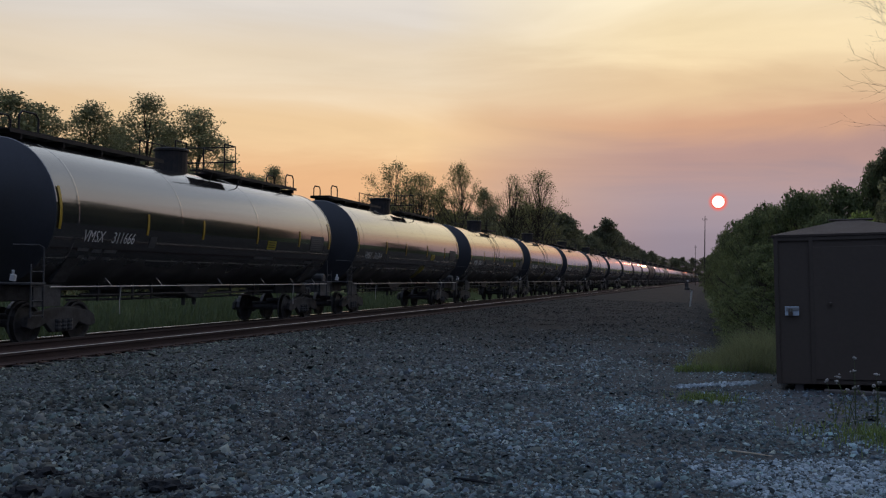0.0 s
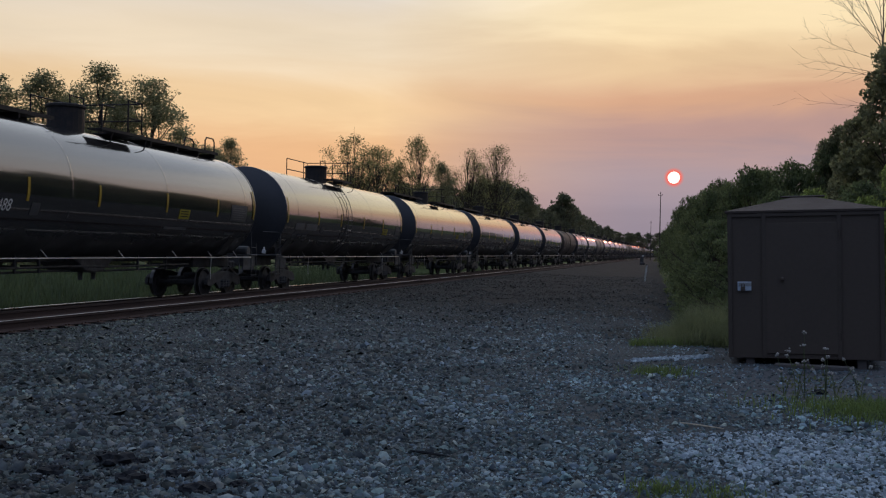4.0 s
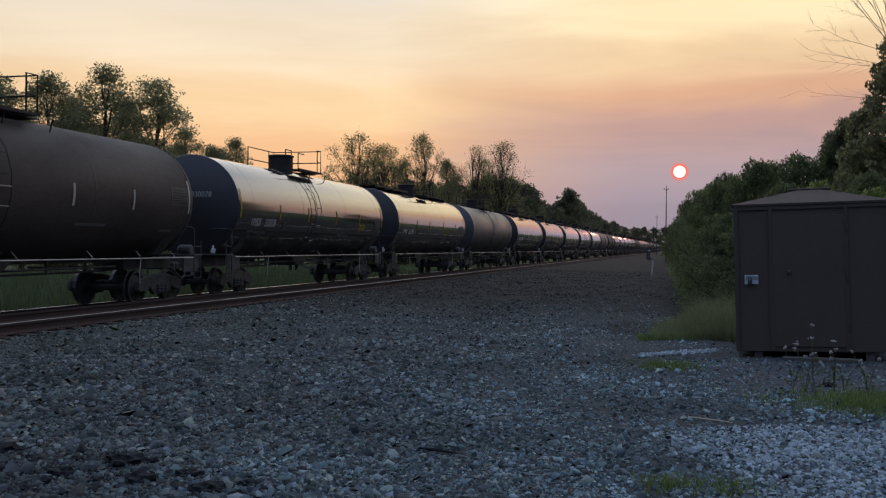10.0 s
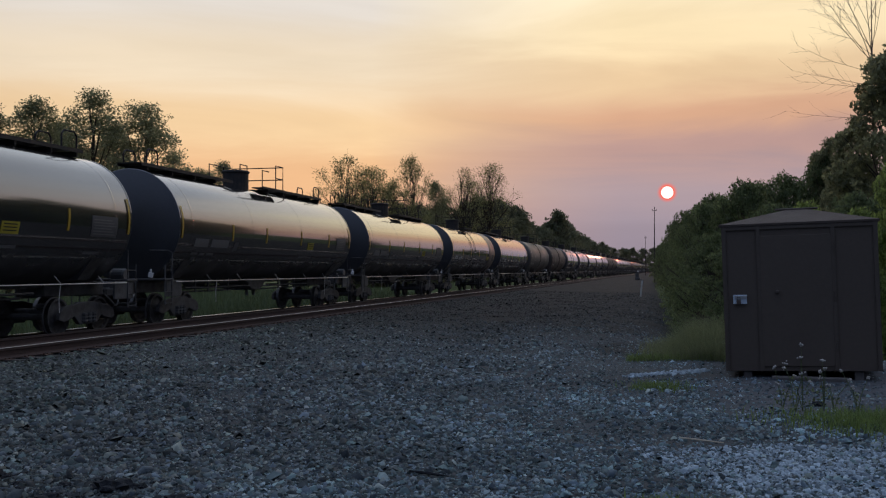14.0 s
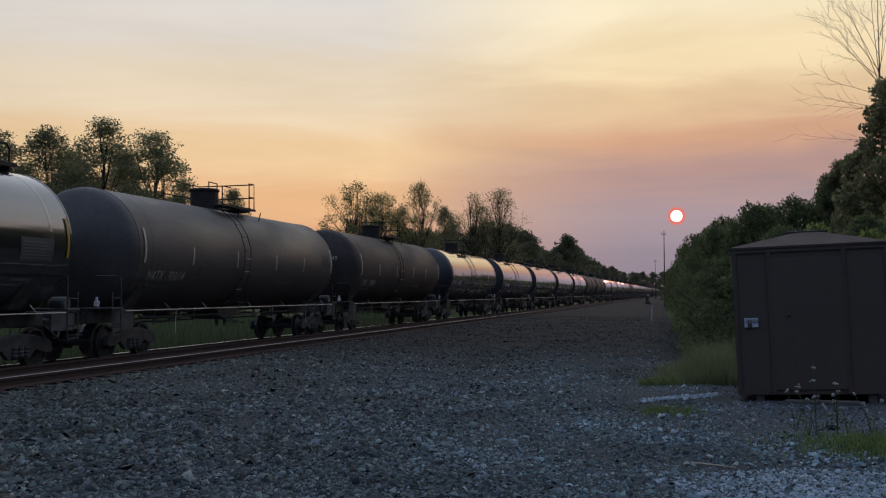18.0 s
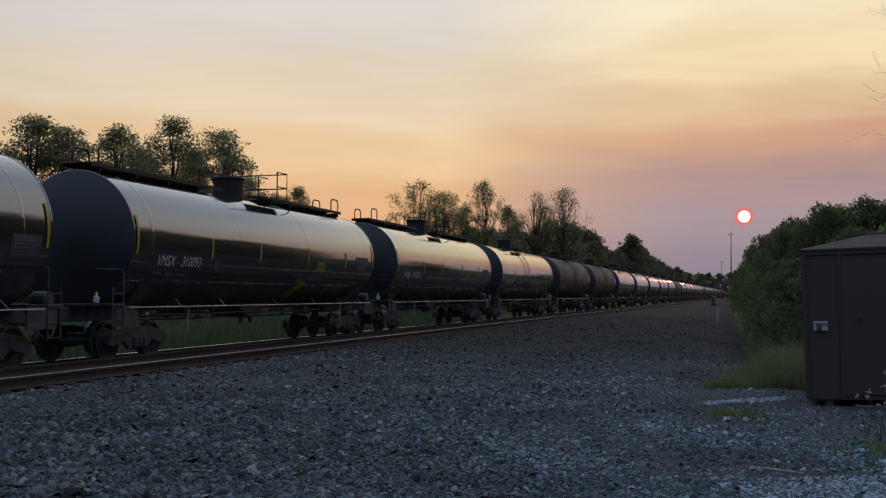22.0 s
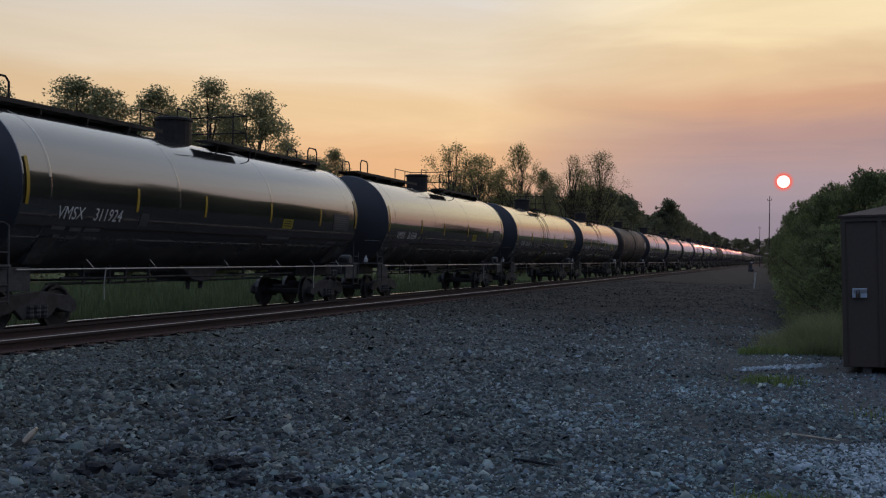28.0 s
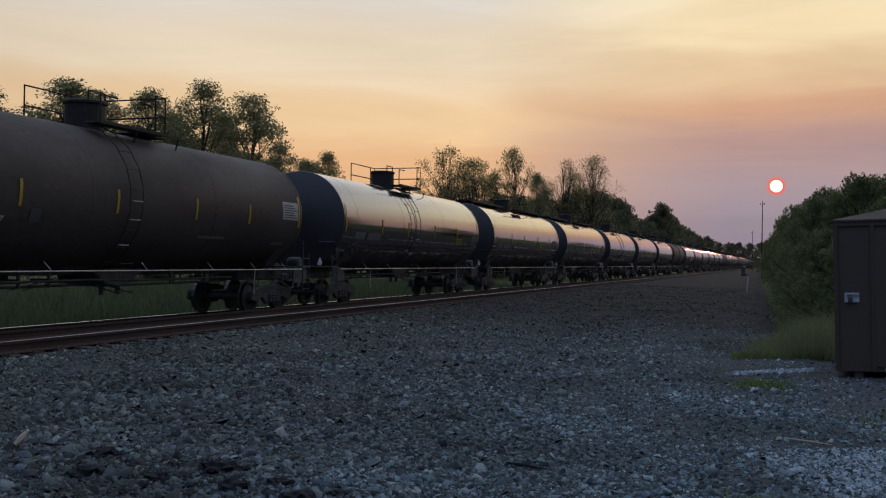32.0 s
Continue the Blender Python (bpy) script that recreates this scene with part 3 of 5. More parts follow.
# ---- stones ----
def stones(name, spots, mat, label, seed, flat=0.6, chunky=False):
    """spots: x, y, size. Low angular stones joined as one loose surface; chunky ones have a broken flat top."""
    rng = np.random.default_rng(seed)
    if chunky:
        ring = [(math.cos(q), math.sin(q), -0.15) for q in (0.2, 1.8, 3.3, 4.9)] + [(0.58 * math.cos(q), 0.58 * math.sin(q), 0.8) for q in (0.9, 3.0, 5.1)]
        base = np.array(ring, float)
        tri = np.array([(0, 1, 4), (1, 5, 4), (1, 2, 5), (2, 3, 5), (3, 6, 5), (3, 0, 6), (0, 4, 6), (4, 5, 6)])
        wobble = 0.17
    else:
        base = np.array([(1, 0, -0.1), (-1, 0, -0.1), (0, 1, -0.1), (0, -1, -0.1), (0, 0, 1)], float)
        tri = np.array([(0, 2, 4), (2, 1, 4), (1, 3, 4), (3, 0, 4)])
        wobble = 0.26
    nb = len(base)
    n = len(spots)
    sp = np.array(spots)
    v = base[None] * rng.uniform(0.6, 1.15, (n, nb, 1)) + rng.normal(0, wobble, (n, nb, 3))
    v *= sp[:, 2][:, None, None] * np.stack([rng.uniform(0.7, 1.3, n), rng.uniform(0.7, 1.3, n), rng.uniform(0.45, 0.95, n) * flat / 0.6], 1)[:, None]
    a = rng.uniform(0, math.tau, n)
    t = rng.normal(0, 0.4, n)
    ca, sa, ct, st = np.cos(a)[:, None], np.sin(a)[:, None], np.cos(t)[:, None], np.sin(t)[:, None]
    x, y, z = v[..., 0], v[..., 1], v[..., 2]
    y, z = y * ct - z * st, y * st + z * ct
    x, y = x * ca - y * sa, x * sa + y * ca
    zz = np.array([height(p[0], p[1]) for p in spots])
    out = np.stack([x + sp[:, 0:1], y + sp[:, 1:2], z + zz[:, None] + sp[:, 2:3] * 0.12], 2).reshape(-1, 3)
    f = (tri[None] + (np.arange(n) * nb)[:, None, None]).reshape(-1)
    me = bpy.data.meshes.new(name)
    me.vertices.add(n * nb)
    me.vertices.foreach_set("co", out.astype(np.float32).ravel())
    me.loops.add(len(f))
    me.loops.foreach_set("vertex_index", f.astype(np.int32))
    me.polygons.add(len(f) // 3)
    me.polygons.foreach_set("loop_start", np.arange(0, len(f), 3, dtype=np.int32))
    me.materials.append(mat)
    me.update(calc_edges=True)
    return tagged(new(name, me), label, "gravel", kind="stuff")


def build_gravel():
    rng = random.Random(11)
    near, spots = [], []
    while len(near) + len(spots) < 215000:
        # thickest near the eye
        d = 4.4 + 66.0 * rng.random() ** 2.3
        a = radians(rng.uniform(-46, 16))
        x, y = d * math.sin(a), d * math.cos(a)
        if x < -10.34 or (x > bank(y) + 1.0 and y > 15):
            continue
        if 0.45 < x < 3.6 and y > 11.5 and rng.random() < 0.6:
            continue
        coarse = smooth(-0.6, -4.5, x + 0.5 * noise.noise((x * 0.4, y * 0.4, 5)))
        # bare, finer streaks left by wheels, and drifts of larger stone
        drift = noise.noise((x * 0.55 + y * 0.2, y * 0.28, 9.0))
        if rng.random() > 0.9 + 0.15 * coarse + 0.3 * drift:
            continue
        s = (0.0122 + 0.0034 * coarse) * (1 + 0.3 * drift) * rng.lognormvariate(0, 0.46) * (1 + min(d, 24.0) * 0.012)
        (near if d < 15 else spots).append((x, y, min(s, 0.07)))
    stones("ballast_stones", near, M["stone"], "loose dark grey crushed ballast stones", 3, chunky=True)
    # the same ballast beside and behind the eye
    for _ in range(16000):
        x, y = rng.uniform(-10.0, 5.0), rng.uniform(-14.0, 9.0)
        if x < 0 and math.hypot(x, y) > 4.4 and y > -x * 0.9 and y > 3:
            continue
        spots.append((x, y, 0.0135 * rng.lognormvariate(0, 0.44)))
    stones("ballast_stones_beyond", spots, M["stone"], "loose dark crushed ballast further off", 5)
    spots = []
    # ballast between and beside the rails
    for _ in range(9000):
        y = 8 + 40 * rng.random() ** 1.5
        spots.append((rng.uniform(-16.6, -9.7), y, 0.03 * rng.lognormvariate(0, 0.3)))
    stones("track_ballast", spots, M["stone"], "ballast packed between the sleepers", 4)
    spots = []
    while len(spots) < 14000:
        x, y = rng.uniform(-0.7, 3.2), rng.uniform(5.6, 10.3)
        edge = noise.noise((x * 0.9, y * 0.9, 8.0)) * 0.8
        if y > 9.3 + edge * 0.7 or x < -0.55 + (9.3 - y) * 0.5 + edge * 0.7:
            continue
        if rng.random() > 0.25 + 0.75 * smooth(-0.3, 1.6, x):
            continue
        spots.append((x, y, min(0.036, 0.0165 * rng.lognormvariate(0, 0.4))))
    stones("pale_stones", spots, M["palestone"], "spread of pale limestone chips on the yard", 6, chunky=True)
    spots = []
    for _ in range(520):
        u = rng.random()
        spots.append((-0.62 + 1.1 * u + rng.gauss(0, 0.04), 15.15 + 1.1 * u + rng.gauss(0, 0.08), 0.028 * rng.lognormvariate(0, 0.3)))
    stones("pale_stone_row", spots, M["palestone"], "thin row of pale stones by the shed", 7, chunky=True)


build_gravel()


# ---- tank cars ----
PITCH, SPEED, CAR0 = 18.3, 19.07, 26.41      # coupled length, metres a second, middle of the first car at the start
DISH = 0.32                                  # rise of the flat-dished heads
DROP = 0.04                                # set of the paint marks against the rail
HALF, RAD, ZC = 7.775, 1.6, 2.82           # half length of the shell, radius, height of its axis over the rail


def skin(z, lift=0.006):
    return math.sqrt(max(0.0, (RAD + lift) ** 2 - (z - ZC) ** 2))


def patch(bm, y0, y1, z0, z1, n=4, slant=0.0, lift=0.007, th=0.004):
    """A thin plate that follows the tank's side."""
    rows = []
    for i in range(n + 1):
        z = DROP + z0 + (z1 - z0) * i / n
        s = slant * i / n
        rows.append([[bm.verts.new((skin(z, l), y + s, z)) for y in (y0, y1)] for l in (lift, lift + th)])
    for a, b in zip(rows, rows[1:]):
        for l in (0, 1):
            bm.faces.new((a[l][0], a[l][1], b[l][1], b[l][0]))
        bm.faces.new((a[0][0], b[0][0], b[1][0], a[1][0]))
        bm.faces.new((a[0][1], a[1][1], b[1][1], b[0][1]))
    bmesh.ops.recalc_face_normals(bm, faces=bm.faces)
    return bm


def text_mesh(body, size, mat, at_y, at_z, shear=0.0):
    """Painted lettering bent round the tank's side."""
    cu = bpy.data.curves.new("lettering", "FONT")
    cu.body, cu.size, cu.resolution_u, cu.shear = body, size, 3, shear
    tmp = bpy.data.objects.new("lettering", cu)
    me = bpy.data.meshes.new_from_object(tmp)
    bpy.data.objects.remove(tmp)
    bpy.data.curves.remove(cu)
    for v in me.vertices:
        y, z = at_y + v.co.x * 0.86, DROP + at_z + v.co.y
        v.co = (skin(z, 0.009), y, z)
    me.materials.clear()
    me.materials.append(mat)
    return me


def truck_parts(car, y, detail=True):
    """A two-axle truck: side frames, bolster, two wheelsets with bearings."""
    bm = bmesh.new()
    box(bm, (0, 0, 0.50), (2.0, 0.34, 0.24), bevel=0.03)
    box(bm, (0, 0, 0.68), (0.5, 0.5, 0.14), bevel=0.03)
    truck = part("truck", bm, M["cast"], car, "grimy cast-steel two-axle truck")
    truck.location = (0, y, 0)
    outline = [(-1.22, 0.40), (-1.16, 0.60), (-0.98, 0.70), (-0.62, 0.74), (-0.25, 0.80), (0.25, 0.80), (0.62, 0.74), (0.98, 0.70), (1.16, 0.60), (1.22, 0.40), (1.05, 0.34), (0.74, 0.40), (0.60, 0.46), (0.36, 0.26), (-0.36, 0.26), (-0.60, 0.46), (-0.74, 0.40), (-1.05, 0.34)]
    for sx in (0.93, -1.05):
        bm = bmesh.new()
        extrude_profile(bm, outline, 0.12, "X", sx)
        bmesh.ops.bevel(bm, geom=bm.edges[:], offset=0.015, segments=1, affect="EDGES")
        fr = part("side_frame", bm, M["cast"], truck)
        if detail:
            bm = bmesh.new()
            cx = sx + 0.06
            for dy in (-0.2, 0, 0.2):
                lathe(bm, [(0.30, 0.07), (0.34, 0.085), (0.38, 0.07), (0.42, 0.085), (0.46, 0.07), (0.50, 0.085), (0.54, 0.07)], "Z", 8, (cx + (0.07 if sx > 0 else -0.07), dy, 0))
            part("spring_nest", bm, M["under"], truck)
    sets = []
    for dy in (-0.89, 0.89):
        bm = bmesh.new()
        for sx in (1, -1):
            pr = [(0.815 * sx, 0.05), (0.815 * sx, 0.14), (0.785 * sx, 0.18), (0.76 * sx, 0.36), (0.82 * sx, 0.40), (0.82 * sx, 0.452), (0.72 * sx, 0.457), (0.70 * sx, 0.485), (0.68 * sx, 0.485), (0.68 * sx, 0.40), (0.73 * sx, 0.36), (0.74 * sx, 0.18), (0.69 * sx, 0.13), (0.69 * sx, 0.08)]
            lathe(bm, pr, "X", 16, mats=[0, 0, 0, 0, 0, 1, 0, 0, 0, 0, 0, 0, 0])
            for k in range(3):
                t = k * math.tau / 3
                box(bm, (0.86 * sx, 0.055 * math.cos(t), 0.055 * math.sin(t)), (0.05, 0.03, 0.03))
            lathe(bm, [(0.8 * sx, 0.10), (0.99 * sx, 0.10), (1.0 * sx, 0.07), (1.0 * sx, 0.001)], "X", 10)
        lathe(bm, [(-0.7, 0.085), (0.7, 0.085)], "X", 10)
        bmesh.ops.recalc_face_normals(bm, faces=bm.faces)
        ws = part("wheelset", bm, [M["cast"], M["tread"]], truck, smooth_faces=False)
        ws.location = (0, dy, 0.457)
        sets.append(ws)
    return truck


def end_parts(car, s):
    """Stub sill, platform, coupler, hand rails and brake gear of one end (s: +1 or -1)."""
    bm = bmesh.new()
    box(bm, (0, s * 7.3, 0.98), (0.62, 2.6, 0.34), bevel=0.02)
    box(bm, (0, s * 8.45, 0.98), (0.42, 0.5, 0.3), bevel=0.02)
    part("stub_sill", bm, M["under"], car)
    bm = bmesh.new()
    box(bm, (0, s * 8.1, 1.2), (2.9, 0.5, 0.05), bevel=0.01)
    for dx in (-1.38, 1.38):
        box(bm, (dx, s * 7.75, 0.95), (0.06, 0.9, 0.45), bevel=0.01)
    part("end_platform", bm, M["under"], car)
    bm = bmesh.new()
    box(bm, (0, s * 8.83, 0.86), (0.2, 0.42, 0.2), bevel=0.03)
    box(bm, (0.05, s * 9.05, 0.86), (0.3, 0.22, 0.26), bevel=0.05)
    part("coupler", bm, M["cast"], car)
    # saddle under the tank
    bm = bmesh.new()
    extrude_profile(bm, [(-1.3, 1.75), (-0.9, 1.22), (0.9, 1.22), (1.3, 1.75), (0.8, 1.42), (0.0, 1.27), (-0.8, 1.42)], 0.5, "Y", s * 6.7 - 0.25)
    part("saddle", bm, M["under"], car)
    # grab rails and ladder of the end corner
    for sx in (1, -1):
        bm = bmesh.new()
        rod(bm, [(sx * 1.42, s * 7.9, 0.5), (sx * 1.42, s * 7.9, 1.95), (sx * 1.3, s * 7.9, 2.0), (sx * 0.9, s * 8.2, 2.0)], 0.018)
        rod(bm, [(sx * 1.42, s * 8.3, 0.5), (sx * 1.42, s * 8.3, 1.6)], 0.018)
        for z in (0.55, 0.85, 1.15, 1.45):
            rod(bm, [(sx * 1.42, s * 7.9, z), (sx * 1.42, s * 8.3, z)], 0.014)
        part("end_ladder", bm, M["under"], car)
    bm = bmesh.new()
    box(bm, (0.98, s * 8.28, 1.32), (0.12, 0.08, 0.14), Euler((0, 0.2, 0)).to_matrix(), 0.01)
    box(bm, (0.98, s * 8.28, 1.43), (0.05, 0.05, 0.1), bevel=0.01)
    part("warning_lamp_bracket", bm, M["white"], car, "small pale placard holder")
    bm = bmesh.new()
    rod(bm, [(0.25, s * 8.7, 0.85), (0.4, s * 9.0, 0.55), (0.36, s * 9.15, 0.5)], 0.025)
    part("air_hose", bm, M["under"], car)


def top_parts(car, kind):
    """Valve housing, platform and rails on the crown of the tank."""
    zt = ZC + RAD
    bm = bmesh.new()
    lathe(bm, [(zt - 0.12, 0.45), (zt + 0.52, 0.45), (zt + 0.55, 0.49), (zt + 0.60, 0.49), (zt + 0.63, 0.43), (zt + 0.65, 0.001)], "Z", 20, (0, -0.45, 0))
    part("valve_housing", bm, M["top"], car, smooth_faces=False)
    ya, yb = (-0.45, 1.5) if kind == "A" else (-1.25, 1.2)
    for sx in (1, -1):
        bm = bmesh.new()
        box(bm, (sx * 0.82, (ya + yb) / 2, zt + 0.02), (0.4, yb - ya + 0.1, 0.035), bevel=0.008)
        part("platform", bm, M["top"], car)
        bm = bmesh.new()
        box(bm, (sx * 1.03, (ya + yb) / 2, zt + 0.03), (0.02, yb - ya + 0.1, 0.07))
        part("toe_board", bm, M["top"], car)
        for y in (0.1, 1.8):
            bm = bmesh.new()
            rod(bm, [(sx * 0.98, y, zt - 0.0), (sx * 0.9, y, zt - 0.3)], 0.02)
            part("platform_bracket", bm, M["top"], car)
    bm = bmesh.new()
    box(bm, (0, 1.25, zt + 0.03), (1.1, 1.3, 0.03), bevel=0.008)
    part("platform", bm, M["top"], car)
    hr = 0.9
    rails = [[(1.0, yb, zt), (1.0, yb, zt + hr), (-1.0, yb, zt + hr), (-1.0, yb, zt)],
             [(-1.0, yb, zt + hr), (-1.0, ya, zt + hr), (-1.0, ya, zt - 0.05)],
             [(1.0, 0.8, zt), (1.0, 0.8, zt + hr), (1.0, yb, zt + hr)],
             [(1.0, ya, zt - 0.05), (1.0, ya, zt + 0.62), (1.0, ya + 0.6, zt + 0.62)],
             [(-1.0, 0.75, zt), (-1.0, 0.75, zt + hr)],
             [(0.3, -0.75, zt + 0.6), (0.3, -0.75, zt + 0.82), (0.3, -0.15, zt + 0.82), (0.3, -0.15, zt + 0.6)],
             [(1.0, 0.8, zt + 0.45), (1.0, yb, zt + 0.45), (-1.0, yb, zt + 0.45), (-1.0, ya, zt + 0.45)]]
    for pts in rails:
        bm = bmesh.new()
        rod(bm, pts, 0.021)
        part("platform_rail", bm, M["top"], car)
    if kind == "A":
        # long top walk with end hoops
        for y, ln in ((-4.6, 6.2), (4.95, 5.1)):
            bm = bmesh.new()
            extrude_profile(bm, [(-0.38, zt + 0.1), (-0.36, zt + 0.1), (-0.36, zt + 0.17), (0.36, zt + 0.17), (0.36, zt + 0.1), (0.38, zt + 0.1), (0.38, zt + 0.195), (-0.38, zt + 0.195)], ln, "Y", y - ln / 2)
            part("top_walkway", bm, M["top"], car)
        for y in (-7.3, -5.8, -4.3, -2.8, 3.2, 4.8, 6.2, 7.3):
            bm = bmesh.new()
            box(bm, (0, y, zt + 0.06), (0.7, 0.06, 0.14))
            part("walkway_support", bm, M["top"], car)
        for y, sx in ((7.35, 1), (7.35, -1), (-7.5, 1), (-7.5, -1)):
            bm = bmesh.new()
            s = 1 if y > 0 else -1
            rod(bm, [(sx * 0.36, y - s * 0.75, zt + 0.18), (sx * 0.36, y - s * 0.75, zt + 0.5), (sx * 0.36, y - s * 0.65, zt + 0.6), (sx * 0.36, y - s * 0.2, zt + 0.6), (sx * 0.36, y - s * 0.1, zt + 0.5), (sx * 0.36, y - s * 0.1, zt + 0.18)], 0.024)
            part("walkway_hoop", bm, M["top"], car)
    else:
        # ladder bent down the near and the far side
        for sx in (1, -1):
            bm = bmesh.new()
            for y in (-1.12, -0.66):
                pts = []
                for k in range(11):
                    a = radians(72 - k * 16.2)
                    pts.append((sx * (RAD + 0.12) * math.cos(a), y, ZC + (RAD + 0.12) * math.sin(a)))
                pts.append((sx * 1.46, y, 0.75))
                rod(bm, pts, 0.014)
            for k in range(10):
                a = radians(66 - k * 15.0)
                x, z = sx * (RAD + 0.12) * math.cos(a), ZC + (RAD + 0.12) * math.sin(a)
                rod(bm, [(x, -1.12, z), (x, -0.66, z)], 0.011)
            for z in (0.8, 1.1, 1.4):
                rod(bm, [(sx * 1.46, -1.12, z), (sx * 1.46, -0.66, z)], 0.011)
            part("side_ladder", bm, M["under"] if kind != "C" else M["top"], car)
            bm = bmesh.new()
            for z in (1.8, 2.35, 2.75):
                x = sx * (skin(z) + 0.13)
                box(bm, (x, -0.89, z), (0.03, 0.36, 0.022))
                part("ladder_step", bm, M["pipe"], car, "pale worn ladder step")
                bm = bmesh.new()
            bm.free()


UNDERFRAME = ("stub_sill", "end_platform", "coupler", "saddle", "end_ladder", "warning_lamp_bracket", "air_hose", "brake_chamber", "belly_beam", "outlet_skid", "outlet_pipe", "brake_rod", "brake_hanger", "brake_cylinder")


def tank_car(kind, paint, **options):
    car = tank_body(kind, paint, **options)
    for o in car.children:
        if o.name.split(".")[0] in UNDERFRAME:
            o.location.z += 0.11
    return car


def tank_body(kind, paint, diag=False, tape="yellow", far=False, label="", dirty=False):
    car = thing("tank_car", label=label, category="tank car", group="tank cars of the train")
    mat = M[paint]
    seg = 52
    bm = bmesh.new()
    n = 12
    half = HALF if kind in ("A", "B", "D") else HALF - 0.45
    ys = [-half + 2 * half * i / n for i in range(n + 1)]
    lathe(bm, [(y, RAD) for y in ys], "Y", seg, (0, 0, ZC))
    part("tank_shell", bm, mat, car, smooth_faces=True)
    for s in (1, -1):
        bm = bmesh.new()
        if kind in ("A", "B", "D"):
            pr = [(s * (HALF + DISH * (1 - q * q)), RAD * q) for q in (1.0, 0.97, 0.9, 0.8, 0.65, 0.45, 0.25, 0.06)]
        else:
            pr = [(s * half, RAD), (s * (half + 0.12), RAD * 0.99), (s * (half + 0.22), RAD * 0.965), (s * (half + 0.3), RAD * 0.92)]
            pr += [(s * (half + 0.3 + 0.5 * (1 - (q / 0.92) ** 2)), RAD * q) for q in (0.85, 0.75, 0.6, 0.42, 0.22, 0.06)]
        rings = lathe(bm, pr, "Y", seg, (0, 0, ZC))
        cap(bm, rings[-1])
        bmesh.ops.recalc_face_normals(bm, faces=bm.faces)
        part("tank_head", bm, M["head"] if paint == "gloss" else mat, car, smooth_faces=True)
    # jacket seams
    seams = [-6.6, -2.2, 2.6, 6.9] if kind != "A" else [-7.0, -2.6, 1.9, 7.0]
    if not far:
        for y in seams:
            bm = bmesh.new()
            lathe(bm, [(y - 0.04, RAD + 0.0005), (y - 0.025, RAD + 0.004), (y + 0.025, RAD + 0.004), (y + 0.04, RAD + 0.0005)], "Y", seg, (0, 0, ZC))
            part("jacket_seam", bm, mat, car, smooth_faces=False)
    for s in (1, -1):
        bm = bmesh.new()
        lathe(bm, [(s * (half - 0.05), RAD + 0.001), (s * (half - 0.04), RAD + 0.012), (s * (half - 0.01), RAD + 0.012), (s * half, RAD + 0.001)], "Y", seg, (0, 0, ZC))
        part("end_band", bm, mat, car)
    if dirty:
        bm = bmesh.new()
        lathe(bm, [(5.4, RAD + 0.002), (5.42, RAD + 0.01), (HALF - 0.06, RAD + 0.01), (HALF - 0.055, RAD + 0.002)], "Y", seg, (0, 0, ZC))
        part("repair_wrap", bm, M["wrap"], car, "dull brown patched jacket course", smooth_faces=True)
    # reflective tape
    lift = 0.024
    marks = {"A": (-7.64, -4.2, -1.45, 1.87, 5.0, 7.62), "B": (-7.64, -4.4, -1.68, 1.43, 4.41, 7.62), "D": (-7.66, 7.66)}.get(kind, (-7.05, -4.35, -1.4, 1.7, 4.3, 7.2))
    for y in ((-7.62, 7.62) if far else marks):
        bm = bmesh.new()
        end = abs(y) > 7
        patch(bm, y - 0.042, y + 0.042, *((3.0, 3.2) if kind == "D" else (2.42, 3.32 if end else 2.93)), 6, lift=lift if end else 0.009)
        part("reflective_stripe", bm, M[tape], car)
    # long side rails with slanted stays
    for sx in (1, -1):
        bm = bmesh.new()
        rod(bm, [(sx * 1.47, -7.75, 1.245), (sx * 1.47, 7.75, 1.245)], 0.014)
        part("side_rail", bm, M["pipe"], car, "thin bright steel side rail")
    if not far:
        for y in (-5.6, -3.4, -0.2, 2.6, 4.8, 6.6):
            bm = bmesh.new()
            rod(bm, [(1.47, y + 0.1, 1.245), (1.38, y - 0.03, 1.43)], 0.009)
            part("rail_stay", bm, M["pipe"], car)
    if not far:
        for y in (-5.0, 5.0):
            bm = bmesh.new()
            rod(bm, [(1.46, y, 1.235), (1.45, y - 0.1, 1.225), (1.44, y - 0.14, 0.9), (1.44, y - 0.12, 0.6)], 0.01)
            part("grab_iron", bm, M["pipe"], car)
        bm = bmesh.new()
        lathe(bm, [(0.75, 0.001), (0.75, 0.14), (0.8, 0.17), (1.1, 0.17), (1.15, 0.14), (1.15, 0.001)], "X", 14, (0, 8.3, 1.33))
        part("brake_chamber", bm, M["panel"], car, "grey rounded brake chamber")
    for s in (1, -1):
        truck_parts(car, s * 6.7, not far)
        if not far:
            end_parts(car, s)
        else:
            bm = bmesh.new()
            box(bm, (0, s * 8.0, 0.98), (0.6, 1.9, 0.3), bevel=0.02)
            part("stub_sill", bm, M["under"], car)
    if far:
        bm = bmesh.new()
        lathe(bm, [(ZC + RAD - 0.1, 0.62), (ZC + RAD + 0.6, 0.62), (ZC + RAD + 0.65, 0.001)], "Z", 12, (0, -0.55, 0))
        part("valve_housing", bm, M["top"], car)
        return car
    top_parts(car, kind)
    # gear below the tank
    bm = bmesh.new()
    box(bm, (0, 0, 1.1), (0.5, 12.4, 0.16), bevel=0.02)
    part("belly_beam", bm, M["under"], car)
    bm = bmesh.new()
    extrude_profile(bm, [(-0.95, 1.17), (-0.35, 0.80), (0.1, 0.74), (0.55, 0.80), (1.15, 1.17)], 1.1, "X", -0.55)
    bmesh.ops.bevel(bm, geom=bm.edges[:], offset=0.03, segments=1, affect="EDGES")
